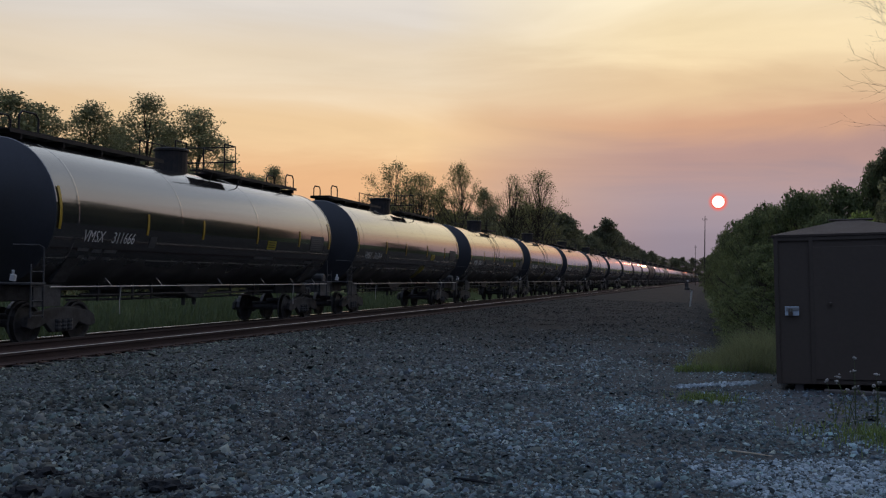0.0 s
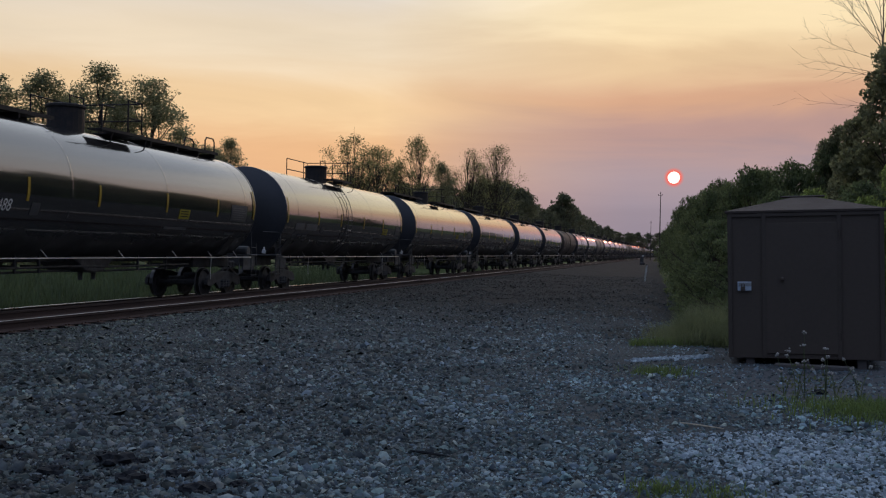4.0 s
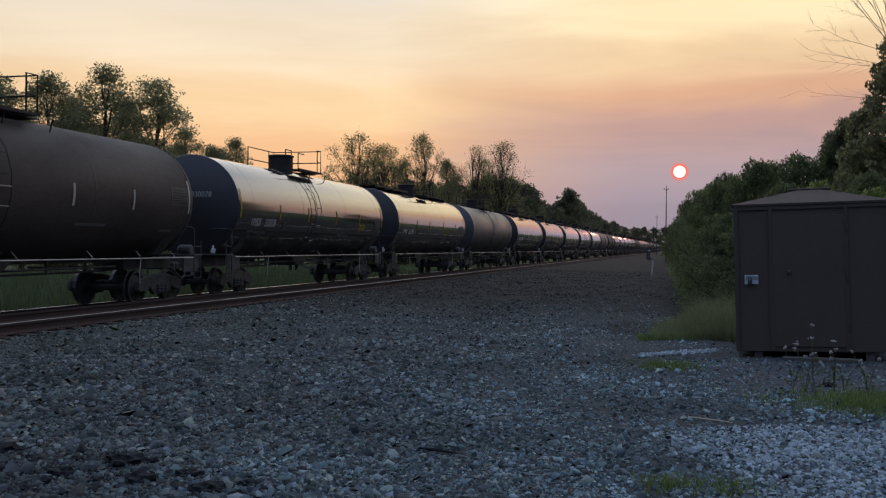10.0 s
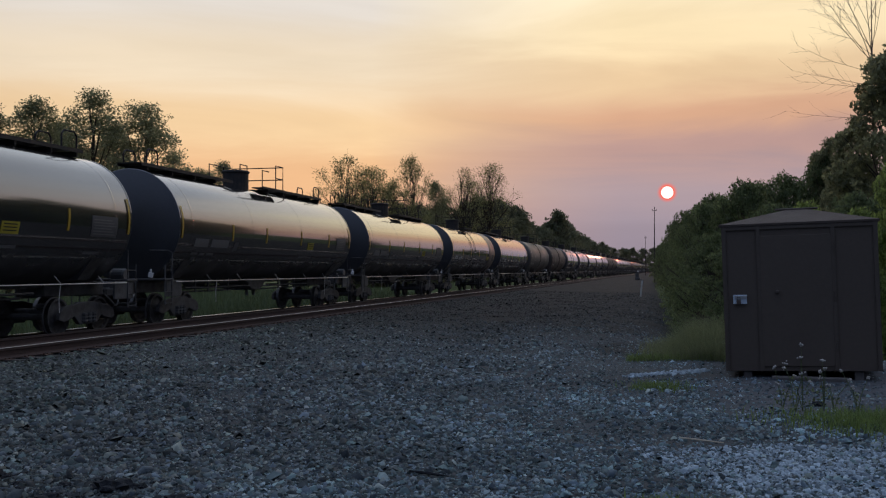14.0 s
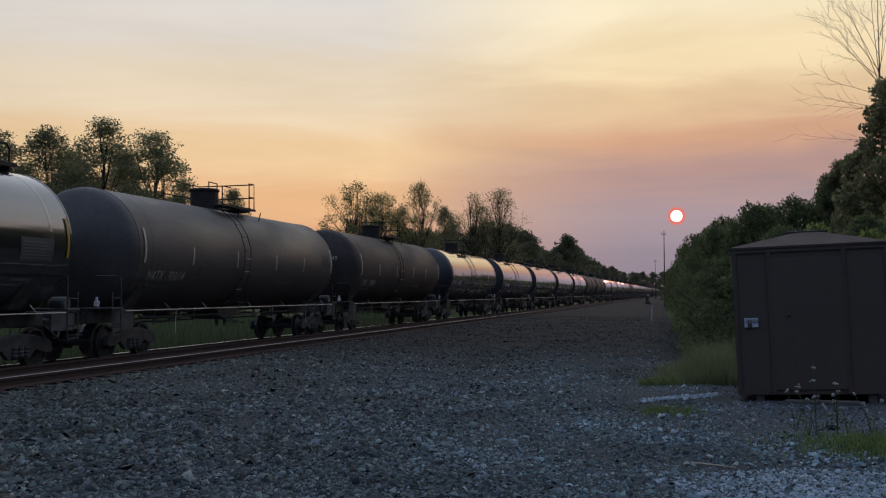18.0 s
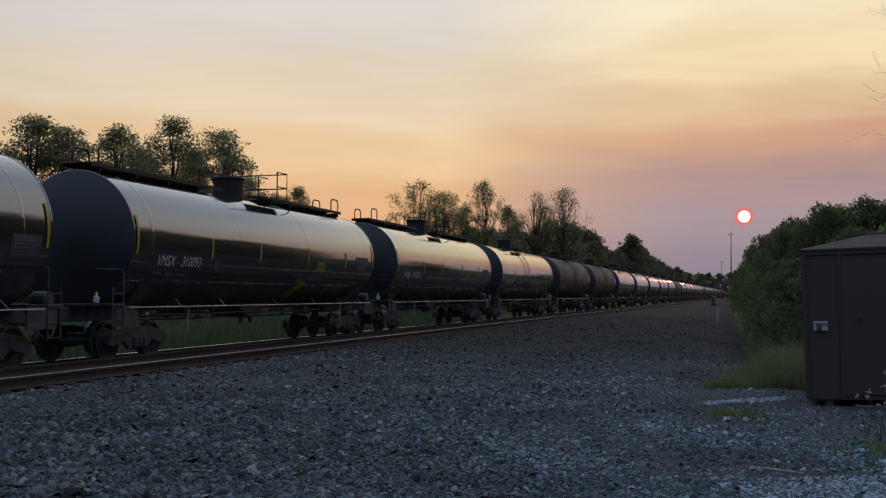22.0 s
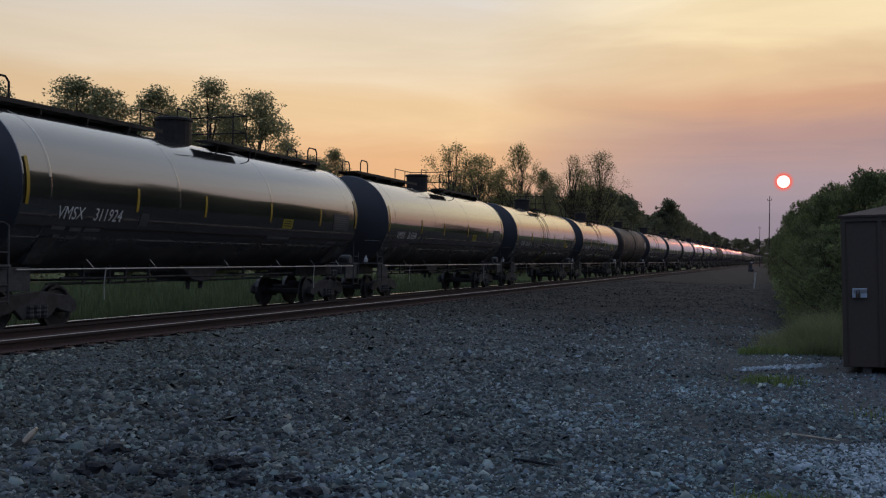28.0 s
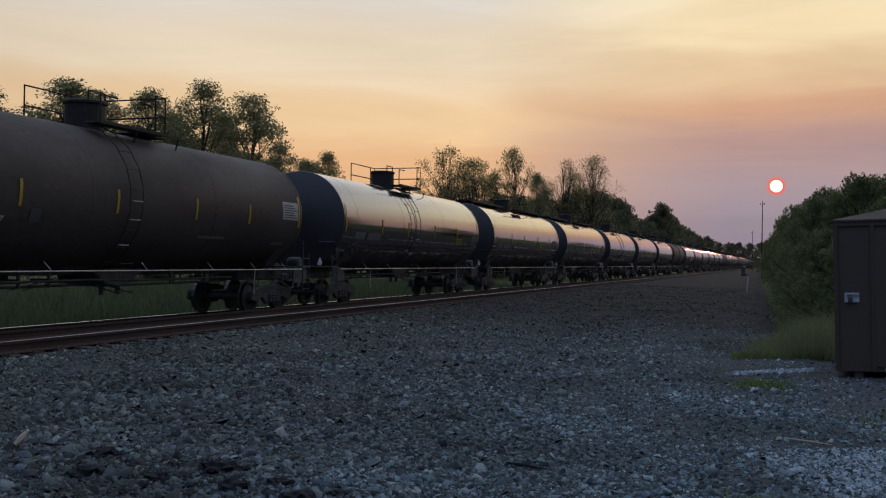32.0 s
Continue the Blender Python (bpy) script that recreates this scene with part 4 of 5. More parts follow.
    part("outlet_skid", bm, M["under"], car)
    for y in (-0.18, 0.42):
        bm = bmesh.new()
        lathe(bm, [(0.56, 0.001), (0.56, 0.055), (0.86, 0.07)], "Z", 8, (0.3, y, 0))
        part("outlet_pipe", bm, M["under"], car)
    for sx, z0 in ((0.55, 0.92), (0.2, 0.80), (-0.6, 0.86)):
        bm = bmesh.new()
        rod(bm, [(sx, -5.4, z0), (sx, -3.0, z0 - 0.02), (sx, -1.1, z0), (sx, 0.9, z0 - 0.03), (sx, 5.2, z0)], 0.028)
        part("brake_rod", bm, M["under"], car)
    for y in (-4.6, -3.7, -3.1, -2.2, 2.3, 3.9):
        bm = bmesh.new()
        box(bm, (0.5, y, 0.98), (0.06, 0.06, 0.42), bevel=0.008)
        box(bm, (0.2, y + 0.1, 0.93), (0.5, 0.05, 0.05), bevel=0.008)
        part("brake_hanger", bm, M["under"], car)
    bm = bmesh.new()
    lathe(bm, [(-3.6, 0.001), (-3.6, 0.17), (-2.7, 0.17), (-2.7, 0.001)], "Y", 14, (-0.25, 0, 1.02))
    part("brake_cylinder", bm, M["under"], car)
    # plates painted on the side
    spot = {"A": (2.62, 3.22, 2.28, 2.54), "B": (4.5, 5.25, 2.22, 2.48), "D": (2.7, 3.3, 2.3, 2.66), "T": (1.85, 2.55, 1.98, 2.4)}.get(kind)
    if spot:
        bm = bmesh.new()
        patch(bm, *spot)
        pl = part("placard", bm, M["placard"], car, "yellow hazard placard")
        for k in range(3):
            bm = bmesh.new()
            z = spot[2] + (spot[3] - spot[2]) * (0.22 + 0.26 * k)
            patch(bm, spot[0] + 0.07, spot[1] - 0.08, z, z + 0.025, 1, lift=0.012)
            part("print_line", bm, M["dark"], pl)
    p0, p1, q0, q1 = {"A": (5.95, 7.1, 2.32, 2.82), "C": (6.2, 7.15, 2.62, 3.12), "D": (6.25, 7.1, 2.24, 2.76)}.get(kind, (6.6, 7.45, 2.2, 2.66))
    bm = bmesh.new()
    patch(bm, p0, p1, q0, q1)
    dp = part("data_panel", bm, M["whitepanel"] if kind == "C" and tape == "yellow" else M["panel"], car, "pale stencilled data panel" if kind == "C" and tape == "yellow" else "")
    for k in range(6):
        bm = bmesh.new()
        patch(bm, p0 + 0.08, p1 - 0.08 - 0.1 * (k % 3), q0 + 0.05 + 0.068 * k, q0 + 0.075 + 0.068 * k, 1, lift=0.012)
        part("print_line", bm, M["dimwhite"] if kind != "C" else M["dark"], dp)
    for y0, y1, z in ((-6.75, -6.35, 1.98), (-6.2, -5.85, 1.96), (-5.75, -5.25, 1.96), (-6.6, -6.4, 1.82), (-6.2, -5.9, 1.8), (-5.7, -5.35, 1.8), (2.0, 3.3, 1.98), (5.9, 6.6, 1.9)):
        bm = bmesh.new()
        patch(bm, y0, y1, z, z + 0.07, 1)
        part("stencil_bar", bm, M["dimwhite"], car)
    bm = bmesh.new()
    patch(bm, -4.02, -3.72, 2.13, 2.4, 3)
    part("inspection_stencil", bm, M["panel"], car)
    if diag:
        bm = bmesh.new()
        patch(bm, *((-0.82, -0.22) if kind == "B" else (1.3, 1.9)), 1.42, 2.0, 5, slant=0.14)
        dg = part("yellow_panel", bm, M["fadedyellow"], car, "slanted faded yellow panel")
        bm = bmesh.new()
        patch(bm, *((-0.4, -0.17) if kind == "B" else (1.75, 2.0)), 1.66, 1.92, 3, slant=0.15, lift=0.012)
        part("print_block", bm, M["placard"], dg)
    return car


KINDS = {
    "A": dict(kind="A", paint="gloss", label="glossy black tank car with a long top walkway"),
    "Ay": dict(kind="A", paint="gloss", diag=True, label="glossy black tank car with walkway and slanted yellow panel"),
    "B": dict(kind="B", paint="gloss", label="glossy black tank car with a side ladder"),
    "By": dict(kind="B", paint="gloss", diag=True, label="glossy black tank car with side ladder and yellow panel"),
    "Bd": dict(kind="B", paint="gloss", dirty=True, label="black tank car with a dull brown patched jacket end"),
    "T": dict(kind="T", paint="gloss", label="black tank car with rounded heads and a side ladder"),
    "C": dict(kind="C", paint="brown", tape="yellow", label="weathered matt brown tank car with a white data panel"),
    "Cp": dict(kind="C", paint="brown", tape="pale", label="weathered matt brown tank car with pale tape"),
    "D": dict(kind="D", paint="grey", tape="pale", label="dull grey tank car with a yellow placard"),
    "N": dict(kind="C", paint="natx", tape="pale", label="sooty dark grey tank car with pale tape"),
    "f": dict(kind="B", paint="gloss", far=True, label="distant glossy black tank car of the long train"),
    "g": dict(kind="C", paint="brown", tape="pale", far=True, label="distant brown tank car of the long train"),
}
ORDER = ["A", "Ay", "B", "By", "A", "B", "A", "A", "A", "A", "Cp", "B", "A", "D", "Ay", "A", "A", "Bd", "A", "N", "Cp", "T", "B", "Ay", "Ay", "By",
         "C", "C", "A", "A", "A", "By", "By", "C", "B", "A", "A", "B", "A", "A", "C", "A", "B", "A"]
MARKS = {0: "VMSX  311666", 1: "VMSX  311314", 2: "VMSX  300669", 3: "VMSX  300318", 4: "VMSX  310488", 10: "TILX  198261", 11: "VMSX  330078", 12: "VMSX  311394",
         14: "VMSX  310109", 17: "VMSX  300085", 18: "VMSX  311038", 19: "NATX  303114", 20: "TCBX  198249", 21: "TILX 191690", 22: "VMSX  300896",
         23: "VMSX  310093", 24: "VMSX  310152", 25: "VMSX  300349", 26: "CTCX  733293", 29: "VMSX  311924", 30: "VMSX  311534", 31: "VMSX  300163", 32: "VMSX  300257", 33: "CTCX  733117"}
HEADS = {11: "330078", 17: "300085", 20: "198249", 21: "191690", 22: "300896", 25: "300349", 26: "733293"}
CARS = []


def build_train():
    masters = {}
    for k in range(-2, 66):
        if k < 0:
            key = "A"
        elif k < len(ORDER):
            key = ORDER[k]
        else:
            key = "g" if k in (47, 52, 53, 60) else "f"
        y = CAR0 + PITCH * k
        m = pose(X_B, y, RAIL_B)
        if key not in masters:
            car = tank_car(**KINDS[key])
            car.matrix_basis = m
            masters[key] = car
        else:
            car = copy_thing(masters[key], m)
        CARS.append((car, k))
    # lettering, each car its own
    for car, k in CARS:
        if k < 0 or k >= len(ORDER):
            continue
        if k in MARKS:
            mark, number = MARKS[k].split()
            for nm, body, y in (("reporting_mark", mark, -6.72), ("car_number", number, -5.62)):
                o = new(nm, text_mesh(body, 0.36, M["white"] if ORDER[k] not in ("C", "Cp", "N") else M["pale"], y, 2.19 if ORDER[k] not in ("C", "Cp", "N") else 1.98, 0.12))
                o.parent = car
        else:
            for y0, y1 in ((-6.75, -5.85), (-5.65, -4.45)):
                bm = bmesh.new()
                patch(bm, y0, y1, 2.2, 2.44, 2, lift=0.009)
                part("reporting_mark", bm, M["dimwhite"], car)
        if k in HEADS:
            cu = bpy.data.curves.new("lettering", "FONT")
            cu.body, cu.size = HEADS[k], 0.24
            tmp = bpy.data.objects.new("lettering", cu)
            me = bpy.data.meshes.new_from_object(tmp)
            bpy.data.objects.remove(tmp)
            bpy.data.curves.remove(cu)
            for v in me.vertices:
                x, z = 0.15 + v.co.x * 0.9, DROP + 3.05 + v.co.y
                q = min(0.999, math.hypot(x, z - ZC) / (RAD * 0.99))
                flat_head = ORDER[k] in ("B", "By", "Bd")
                v.co = (x, -(HALF + DISH * (1 - q * q) if flat_head else HALF - 0.15 + 0.5 * (1 - (q / 0.92) ** 2)) - 0.02, z)
            me.materials.clear()
            me.materials.append(M["pale"])
            o = new("head_number", me)
            o.parent = car


build_train()


# ---- shed ----
def build_shed():
    a, b = Vector((0.77, 15.42)), Vector((2.85, 15.2))
    w = (b - a).length
    ang = math.degrees(math.atan2(b.y - a.y, b.x - a.x))
    shed = thing("shed", pose(a.x, a.y, height(2, 16) - 0.065, 0, -1.5, ang), label="dark brown metal equipment shed with low hipped roof", category="shed")
    d, h, z0 = 1.9, 2.11, 0.15
    for nm, c, s in (("front_wall", (w / 2, 0.03, z0 + h / 2), (w, 0.06, h)), ("back_wall", (w / 2, d - 0.03, z0 + h / 2), (w, 0.06, h)),
                     ("side_wall", (0.03, d / 2, z0 + h / 2), (0.06, d - 0.13, h)), ("side_wall", (w - 0.03, d / 2, z0 + h / 2), (0.06, d - 0.13, h))):
        bm = bmesh.new()
        box(bm, c, s, bevel=0.006)
        part(nm, bm, M["shed"], shed)
    bm = bmesh.new()
    box(bm, (w / 2, d / 2, z0 + 0.03), (w - 0.14, d - 0.14, 0.05))
    part("floor_plate", bm, M["trim"], shed)
    # door panel and battens
    bm = bmesh.new()
    box(bm, (w * 0.47, -0.012, z0 + 1.0), (1.02, 0.02, 1.86), bevel=0.005)
    door = part("door", bm, M["shed"], shed, "plain flush metal door")
    bm = bmesh.new()
    box(bm, (w * 0.47 - 0.24, -0.05, z0 + 1.13), (0.05, 0.06, 0.05), bevel=0.012)
    part("door_knob", bm, M["trim"], door)
    for z in (0.35, 1.05, 1.75):
        bm = bmesh.new()
        rod(bm, [(w * 0.47 + 0.53, -0.03, z0 + z - 0.06), (w * 0.47 + 0.53, -0.03, z0 + z + 0.06)], 0.014)
        part("hinge", bm, M["trim"], door)
    for x in (0.03, w * 0.24, w * 0.72, w - 0.03):
        bm = bmesh.new()
        box(bm, (x, -0.014, z0 + h / 2), (0.06, 0.024, h - 0.01), bevel=0.004)
        part("corner_trim", bm, M["trim"], shed)
    bm = bmesh.new()
    box(bm, (w / 2, -0.014, z0 + h - 0.062), (w + 0.01, 0.022, 0.055), bevel=0.005)
    part("fascia", bm, M["trim"], shed)
    # hipped roof
    bm = bmesh.new()
    o, t = 0.035, z0 + h
    ring = [bm.verts.new(p) for p in ((-o, -o, t), (w + o, -o, t), (w + o, d + o, t), (-o, d + o, t))]
    low = [bm.verts.new((v.co.x, v.co.y, t - 0.03)) for v in ring]
    r1, r2 = bm.verts.new((w / 2 - 0.1, d / 2, t + 0.24)), bm.verts.new((w / 2 + 0.1, d / 2, t + 0.24))
    bm.faces.new((ring[0], ring[1], r2, r1))
    bm.faces.new((ring[1], ring[2], r2))
    bm.faces.new((ring[2], ring[3], r1, r2))
    bm.faces.new((ring[3], ring[0], r1))
    for i in range(4):
        bm.faces.new((low[i], low[(i + 1) % 4], ring[(i + 1) % 4], ring[i]))
    bm.faces.new(low[::-1])
    roof = part("roof", bm, M["shedroof"], shed, "low dark hipped roof")
    bm = bmesh.new()
    box(bm, (w / 2, d / 2, t + 0.238), (0.62, 0.12, 0.028), bevel=0.01)
    part("ridge_cap", bm, M["trim"], roof)
    # sticker and hasp
    bm = bmesh.new()
    box(bm, (0.23, -0.03, z0 + 1.03), (0.19, 0.012, 0.13), bevel=0.003)
    st = part("hasp_plate", bm, M["label"], shed, "pale blue-white hasp plate")
    bm = bmesh.new()
    box(bm, (0.21, -0.05, z0 + 0.99), (0.06, 0.03, 0.07), bevel=0.008)
    rod(bm, [(0.19, -0.048, z0 + 1.02), (0.19, -0.048, z0 + 1.06), (0.23, -0.048, z0 + 1.06), (0.23, -0.048, z0 + 1.02)], 0.006)
    part("padlock", bm, M["trim"], st)
    bm = bmesh.new()
    box(bm, (0.24, -0.042, z0 + 1.06), (0.17, 0.01, 0.05), bevel=0.002)
    part("hasp_bar", bm, M["steel"], st)
    for x in (0.3, w / 2, w - 0.3):
        bm = bmesh.new()
        box(bm, (x, d / 2, 0.075), (0.12, d - 0.1, 0.15), bevel=0.008)
        part("skid", bm, M["wood"], shed, "weathered timber skid")
    # step beam before the door
    bm = bmesh.new()
    box(bm, (0, 0, 0.03), (1.0, 0.14, 0.06), bevel=0.012)
    me = bpy.data.meshes.new("timber_beam")
    bm.to_mesh(me)
    bm.free()
    me.materials.append(M["wood"])
    ob = tagged(new("timber_beam", me), "weathered timber beam lying before the shed door", "timber")
    q = a + (b - a) * 0.5 + Vector((0.06, -0.22))
    ob.matrix_basis = pose(q.x, q.y, height(q.x, q.y) - 0.01, 0, 0, ang)


build_shed()


# ---- trees, bushes, grass ----
def quads_mesh(name, centers, size, mat, rng, droop=0.3, aspect=0.55):
    """Many small leaves, each a folded lozenge."""
    n = len(centers)
    d = rng.normal(0, 1, (n, 3))
    d[:, 2] -= droop
    d /= np.linalg.norm(d, axis=1)[:, None]
    e = np.cross(d, rng.normal(0, 1, (n, 3)))
    e /= np.linalg.norm(e, axis=1)[:, None] + 1e-9
    s = (size * rng.uniform(0.6, 1.4, n))[:, None]
    nn = np.cross(d, e)
    v = np.stack([centers - d * s, centers + e * s * aspect + nn * s * 0.15, centers + d * s, centers - e * s * aspect + nn * s * 0.15], 1).reshape(-1, 3)
    me = bpy.data.meshes.new(name)
    me.vertices.add(4 * n)
    me.vertices.foreach_set("co", v.astype(np.float32).ravel())
    me.loops.add(4 * n)
    me.loops.foreach_set("vertex_index", np.arange(4 * n, dtype=np.int32))
    me.polygons.add(n)
    me.polygons.foreach_set("loop_start", np.arange(0, 4 * n, 4, dtype=np.int32))
    me.materials.append(mat)
    me.update(calc_edges=True)
    return me


def branch(bm, p, d, length, r, depth, rng, tips, spread=0.6, lift=0.15, seg=5):
    pts, rad = [p], [r]
    q = Vector(p)
    d = Vector(d).normalized()
    steps = 4
    for i in range(steps):
        d = (d + Vector((rng.uniform(-1, 1), rng.uniform(-1, 1), rng.uniform(-0.6, 0.8) + lift)) * 0.16).normalized()
        q = q + d * (length / steps)
        pts.append(q.copy())
        rad.append(r * (1 - 0.75 * (i + 1) / steps) + 0.002)
    rod(bm, pts, rad, seg)
    tips.append((q, length))
    if depth > 0:
        for i in range(rng.randint(2, 4)):
            k = rng.randint(1, steps)
            side = Vector((rng.uniform(-1, 1), rng.uniform(-1, 1), rng.uniform(-0.2, 0.7)))
            branch(bm, pts[k], (d + side * spread * 1.6), length * rng.uniform(0.5, 0.75), rad[k] * 0.65, depth - 1, rng, tips, spread, lift, max(3, seg - 1))


def make_tree(name, h, width, leaves, leaf, mat, seed, label, category="tree", base=0.3, bark="bark", clumps=46, csize=0.13, low=False, sparse=False, sprigs=0, limbs=2):
    """Tapered trunk and limbs, with a crown of leaf clumps, an uneven outline and gaps."""
    r = random.Random(seed)
    rng = np.random.default_rng(seed)
    t = thing(name, label=label, category=category)
    cl = []
    while len(cl) < clumps:
        u = r.random()
        z = base + (1 - base) * u
        prof = math.sqrt(max(0.0, 1 - u ** 2.2)) if low else (math.sin(math.pi * (0.12 + 0.86 * u)) ** 0.7)
        a = r.uniform(0, math.tau)
        rim = width * 0.5 * prof * (0.82 + 0.45 * noise.noise((math.cos(a) * 1.3 + seed, math.sin(a) * 1.3, u * 3.5)))
        q = rim * math.sqrt(r.uniform(0.08, 1.0))
        cl.append((Vector((math.cos(a) * q, math.sin(a) * q, z * h * 0.95)), width * csize * r.uniform(0.6, 1.25)))
    cl.append((Vector((0, 0, h * 0.95)), width * csize * 0.7))
    # loose shoots that break the outline
    for _ in range(sprigs):
        u = r.random() ** 0.7
        prof = math.sqrt(max(0.0, 1 - u ** 2.2)) if low else (math.sin(math.pi * (0.12 + 0.86 * u)) ** 0.7)
        a = r.uniform(0, math.tau)
        q = width * 0.5 * prof * r.uniform(0.86, 1.04)
        cl.append((Vector((math.cos(a) * q, math.sin(a) * q, (base + (1 - base) * u) * h * r.uniform(0.92, 1.0))), width * csize * r.uniform(0.22, 0.5)))
    bm = bmesh.new()
    pts = [Vector((0, 0, -0.2))]
    for i in range(1, 7):
        pts.append(Vector((r.uniform(-0.02, 0.02) * h, r.uniform(-0.02, 0.02) * h, h * 0.9 * i / 6)))
    rad = [h * 0.013 * (1 - 0.88 * i / 6) + 0.012 for i in range(7)]
    rod(bm, pts, rad, 7)
    for p, s in cl[::1 if sparse else limbs]:
        k = min(5, max(1, int(p.z / h / 0.9 * 6 - r.uniform(0.6, 2.0))))
        o = pts[k]
        mid = o.lerp(p, 0.5) + Vector((r.uniform(-0.1, 0.1), r.uniform(-0.1, 0.1), -0.04)) * width * 0.3
        rod(bm, [o, mid, p], [rad[k] * 0.5, rad[k] * 0.3 + 0.006, 0.008], 4)
        if sparse:
            for _ in range(5):
                q = p + Vector((r.gauss(0, 0.7), r.gauss(0, 0.7), r.gauss(0.1, 0.45))) * s
                rod(bm, [mid.lerp(p, r.uniform(0.4, 1.0)), q], [0.011, 0.006], 3)
    part("trunk", bm, M[bark], t)
    wts = np.array([s ** 2 for _, s in cl])
    pick = rng.choice(len(cl), leaves, p=wts / wts.sum())
    cen = np.array([tuple(q) for q, _ in cl])[pick]
    rr = np.array([s for _, s in cl])[pick]
    off = rng.normal(0, 1, (leaves, 3))
    off /= np.linalg.norm(off, axis=1)[:, None]
    off *= (rr * rng.uniform(0.15, 1.25, leaves) ** 0.6)[:, None]
    off[:, 2] *= 0.8
    cc = cen + off
    top = np.quantile(cc[:, 2], 0.997)
    cc[:, 2] = np.maximum(cc[:, 2] * (h / max(top, h)), 0.06)
    o = new("crown", quads_mesh("crown", cc, leaf, M[mat], rng))
    o.parent = t
    return t


def put(master, x, y, s, rz, used, z=None, squash=1.0):
    zz = height(x, y) if z is None else z
    m = pose(x, y, zz, 0, 0, rz)
    if id(master) not in used:
        used[id(master)] = True
        ob = master
        ob.matrix_basis = m
    else:
        ob = copy_thing(master, m)
    ob.scale = (s, s, s * squash)
    return ob


def polar(az, d):
    return d * math.sin(radians(az)), d * math.cos(radians(az))


def build_trees():
    used = {}
    tall = [make_tree("tree", 14.0, 6.0, 22000, 0.075, "leaf", 40 + i, "tall leafy tree behind the railway line", clumps=150, csize=0.112, base=0.05, sprigs=30, limbs=5) for i in range(4)]
    thin = [make_tree("tree", 13.0, 10.5, 6500, 0.085, "thin", 60 + i, "sparse thinly leaved tree behind the line", clumps=95, csize=0.07, base=0.45, sparse=True) for i in range(3)]
    twig = [make_tree("tree", 13.0, 7.0, 6000, 0.06, "thin", 71 + i, "fine twiggy half-bare tree behind the line", clumps=110, csize=0.1, base=0.3, sparse=True) for i in range(2)]
    wood = [make_tree("tree", 9.0, 7.0, 7600, 0.15, "woodleaf", 80 + i, "dense dark green tree in the line of woods", low=True, base=0.05, clumps=80, csize=0.1, sprigs=50) for i in range(3)]
    bush = [make_tree("bush", 4.0, 4.0, 15000, 0.045, "leaf2", 90 + i, "dense green bush beside the gravel bank", "bush", low=True, base=0.02, clumps=110, csize=0.08, sprigs=90) for i in range(4)]
    tree_r = make_tree("tree", 9.0, 4.6, 22000, 0.075, "leaf", 101, "leafy green tree rising over the bushes", low=True, base=0.1, clumps=80, csize=0.1, sprigs=80)
    sap = make_tree("bush", 4.0, 3.2, 12000, 0.06, "leaf3", 105, "bright green sapling behind the shed", "bush", low=True, base=0.05, clumps=50, csize=0.1)
    # tall trees: azimuth, distance, top, pattern, width factor
    for i, (az, d, el, mst, wd) in enumerate(((-38.3, 74, 9.4, 0, 1.35), (-36.9, 75, 9.0, 3, 1.2), (-34.1, 75, 9.2, 1, 1.0), (-31.4, 74, 9.7, 2, 1.02), (-28.65, 74, 9.25, 3, 1.08), (-35.4, 88, 7.2, 1, 1), (-27.2, 80, 6.6, 2, 0.7), (-25.8, 92, 5.7, 1, 0.75), (-24.6, 92, 6.1, 0, 0.7), (-25.2, 95, 5.5, 2, 0.7),
                                              (-42.5, 70, 9.0, 2, 1.2), (-48, 66, 9.0, 0, 1.2), (-55, 60, 9.5, 1, 1.2), (-30.2, 84, 8.0, 1, 0.9), (-32.8, 84, 8.0, 0, 1), (-29.9, 96, 6.4, 3, 1.2), (-33.8, 96, 6.2, 2, 1.2), (-28.0, 88, 5.6, 0, 0.9))):
        x, y = polar(az, d)
        h = EYE + d * math.tan(radians(el)) - height(x, y)
        wd *= 1.22
        put(tall[mst], x, y, wd, 47 * i, used, squash=h / 14.0 / wd)
    for i, (az, d, el, mst) in enumerate(((-17.8, 112, 6.45, 0), (-16.4, 114, 5.95, 1), (-14.2, 112, 6.55, 2), (-17.0, 120, 5.2, 1), (-15.2, 118, 5.0, 0))):
        x, y = polar(az, d)
        s = (EYE + d * math.tan(radians(el)) - height(x, y)) / 13.0
        put(thin[mst], x, y, s * (0.9 if az != -14.2 else 0.6), 70 * i, used, squash=1 / (0.9 if az != -14.2 else 0.6))
    for i, (az, d, el) in enumerate(((-11.4, 120, 6.1), (-9.8, 122, 6.3), (-10.6, 126, 5.3))):
        x, y = polar(az, d)
        put(twig[i % 2], x, y, (EYE + d * math.tan(radians(el))) / 13.0, 100 * i, used)
    x, y = polar(-12.9, 116)
    put(tall[1], x, y, 0.8, 20, used, squash=(EYE + 116 * math.tan(radians(5.3))) / 14 / 0.8)
    # wood edge along the far side of the line
    sky = ((-20, 3.2), (-15, 3.9), (-12.5, 4.0), (-9, 4.0), (-8.2, 3.6), (-7.5, 2.8), (-6.9, 2.75), (-6.0, 3.1), (-5.2, 2.4), (-4.4, 1.8), (-3.1, 1.4), (-1.9, 1.05), (-0.5, 0.9), (3, 0.8))

    def skyline(az):
        for (a, e), (b, g) in zip(sky, sky[1:]):
            if a <= az <= b:
                return e + (g - e) * (az - a) / (b - a)
        return 3.0
    rng = random.Random(21)
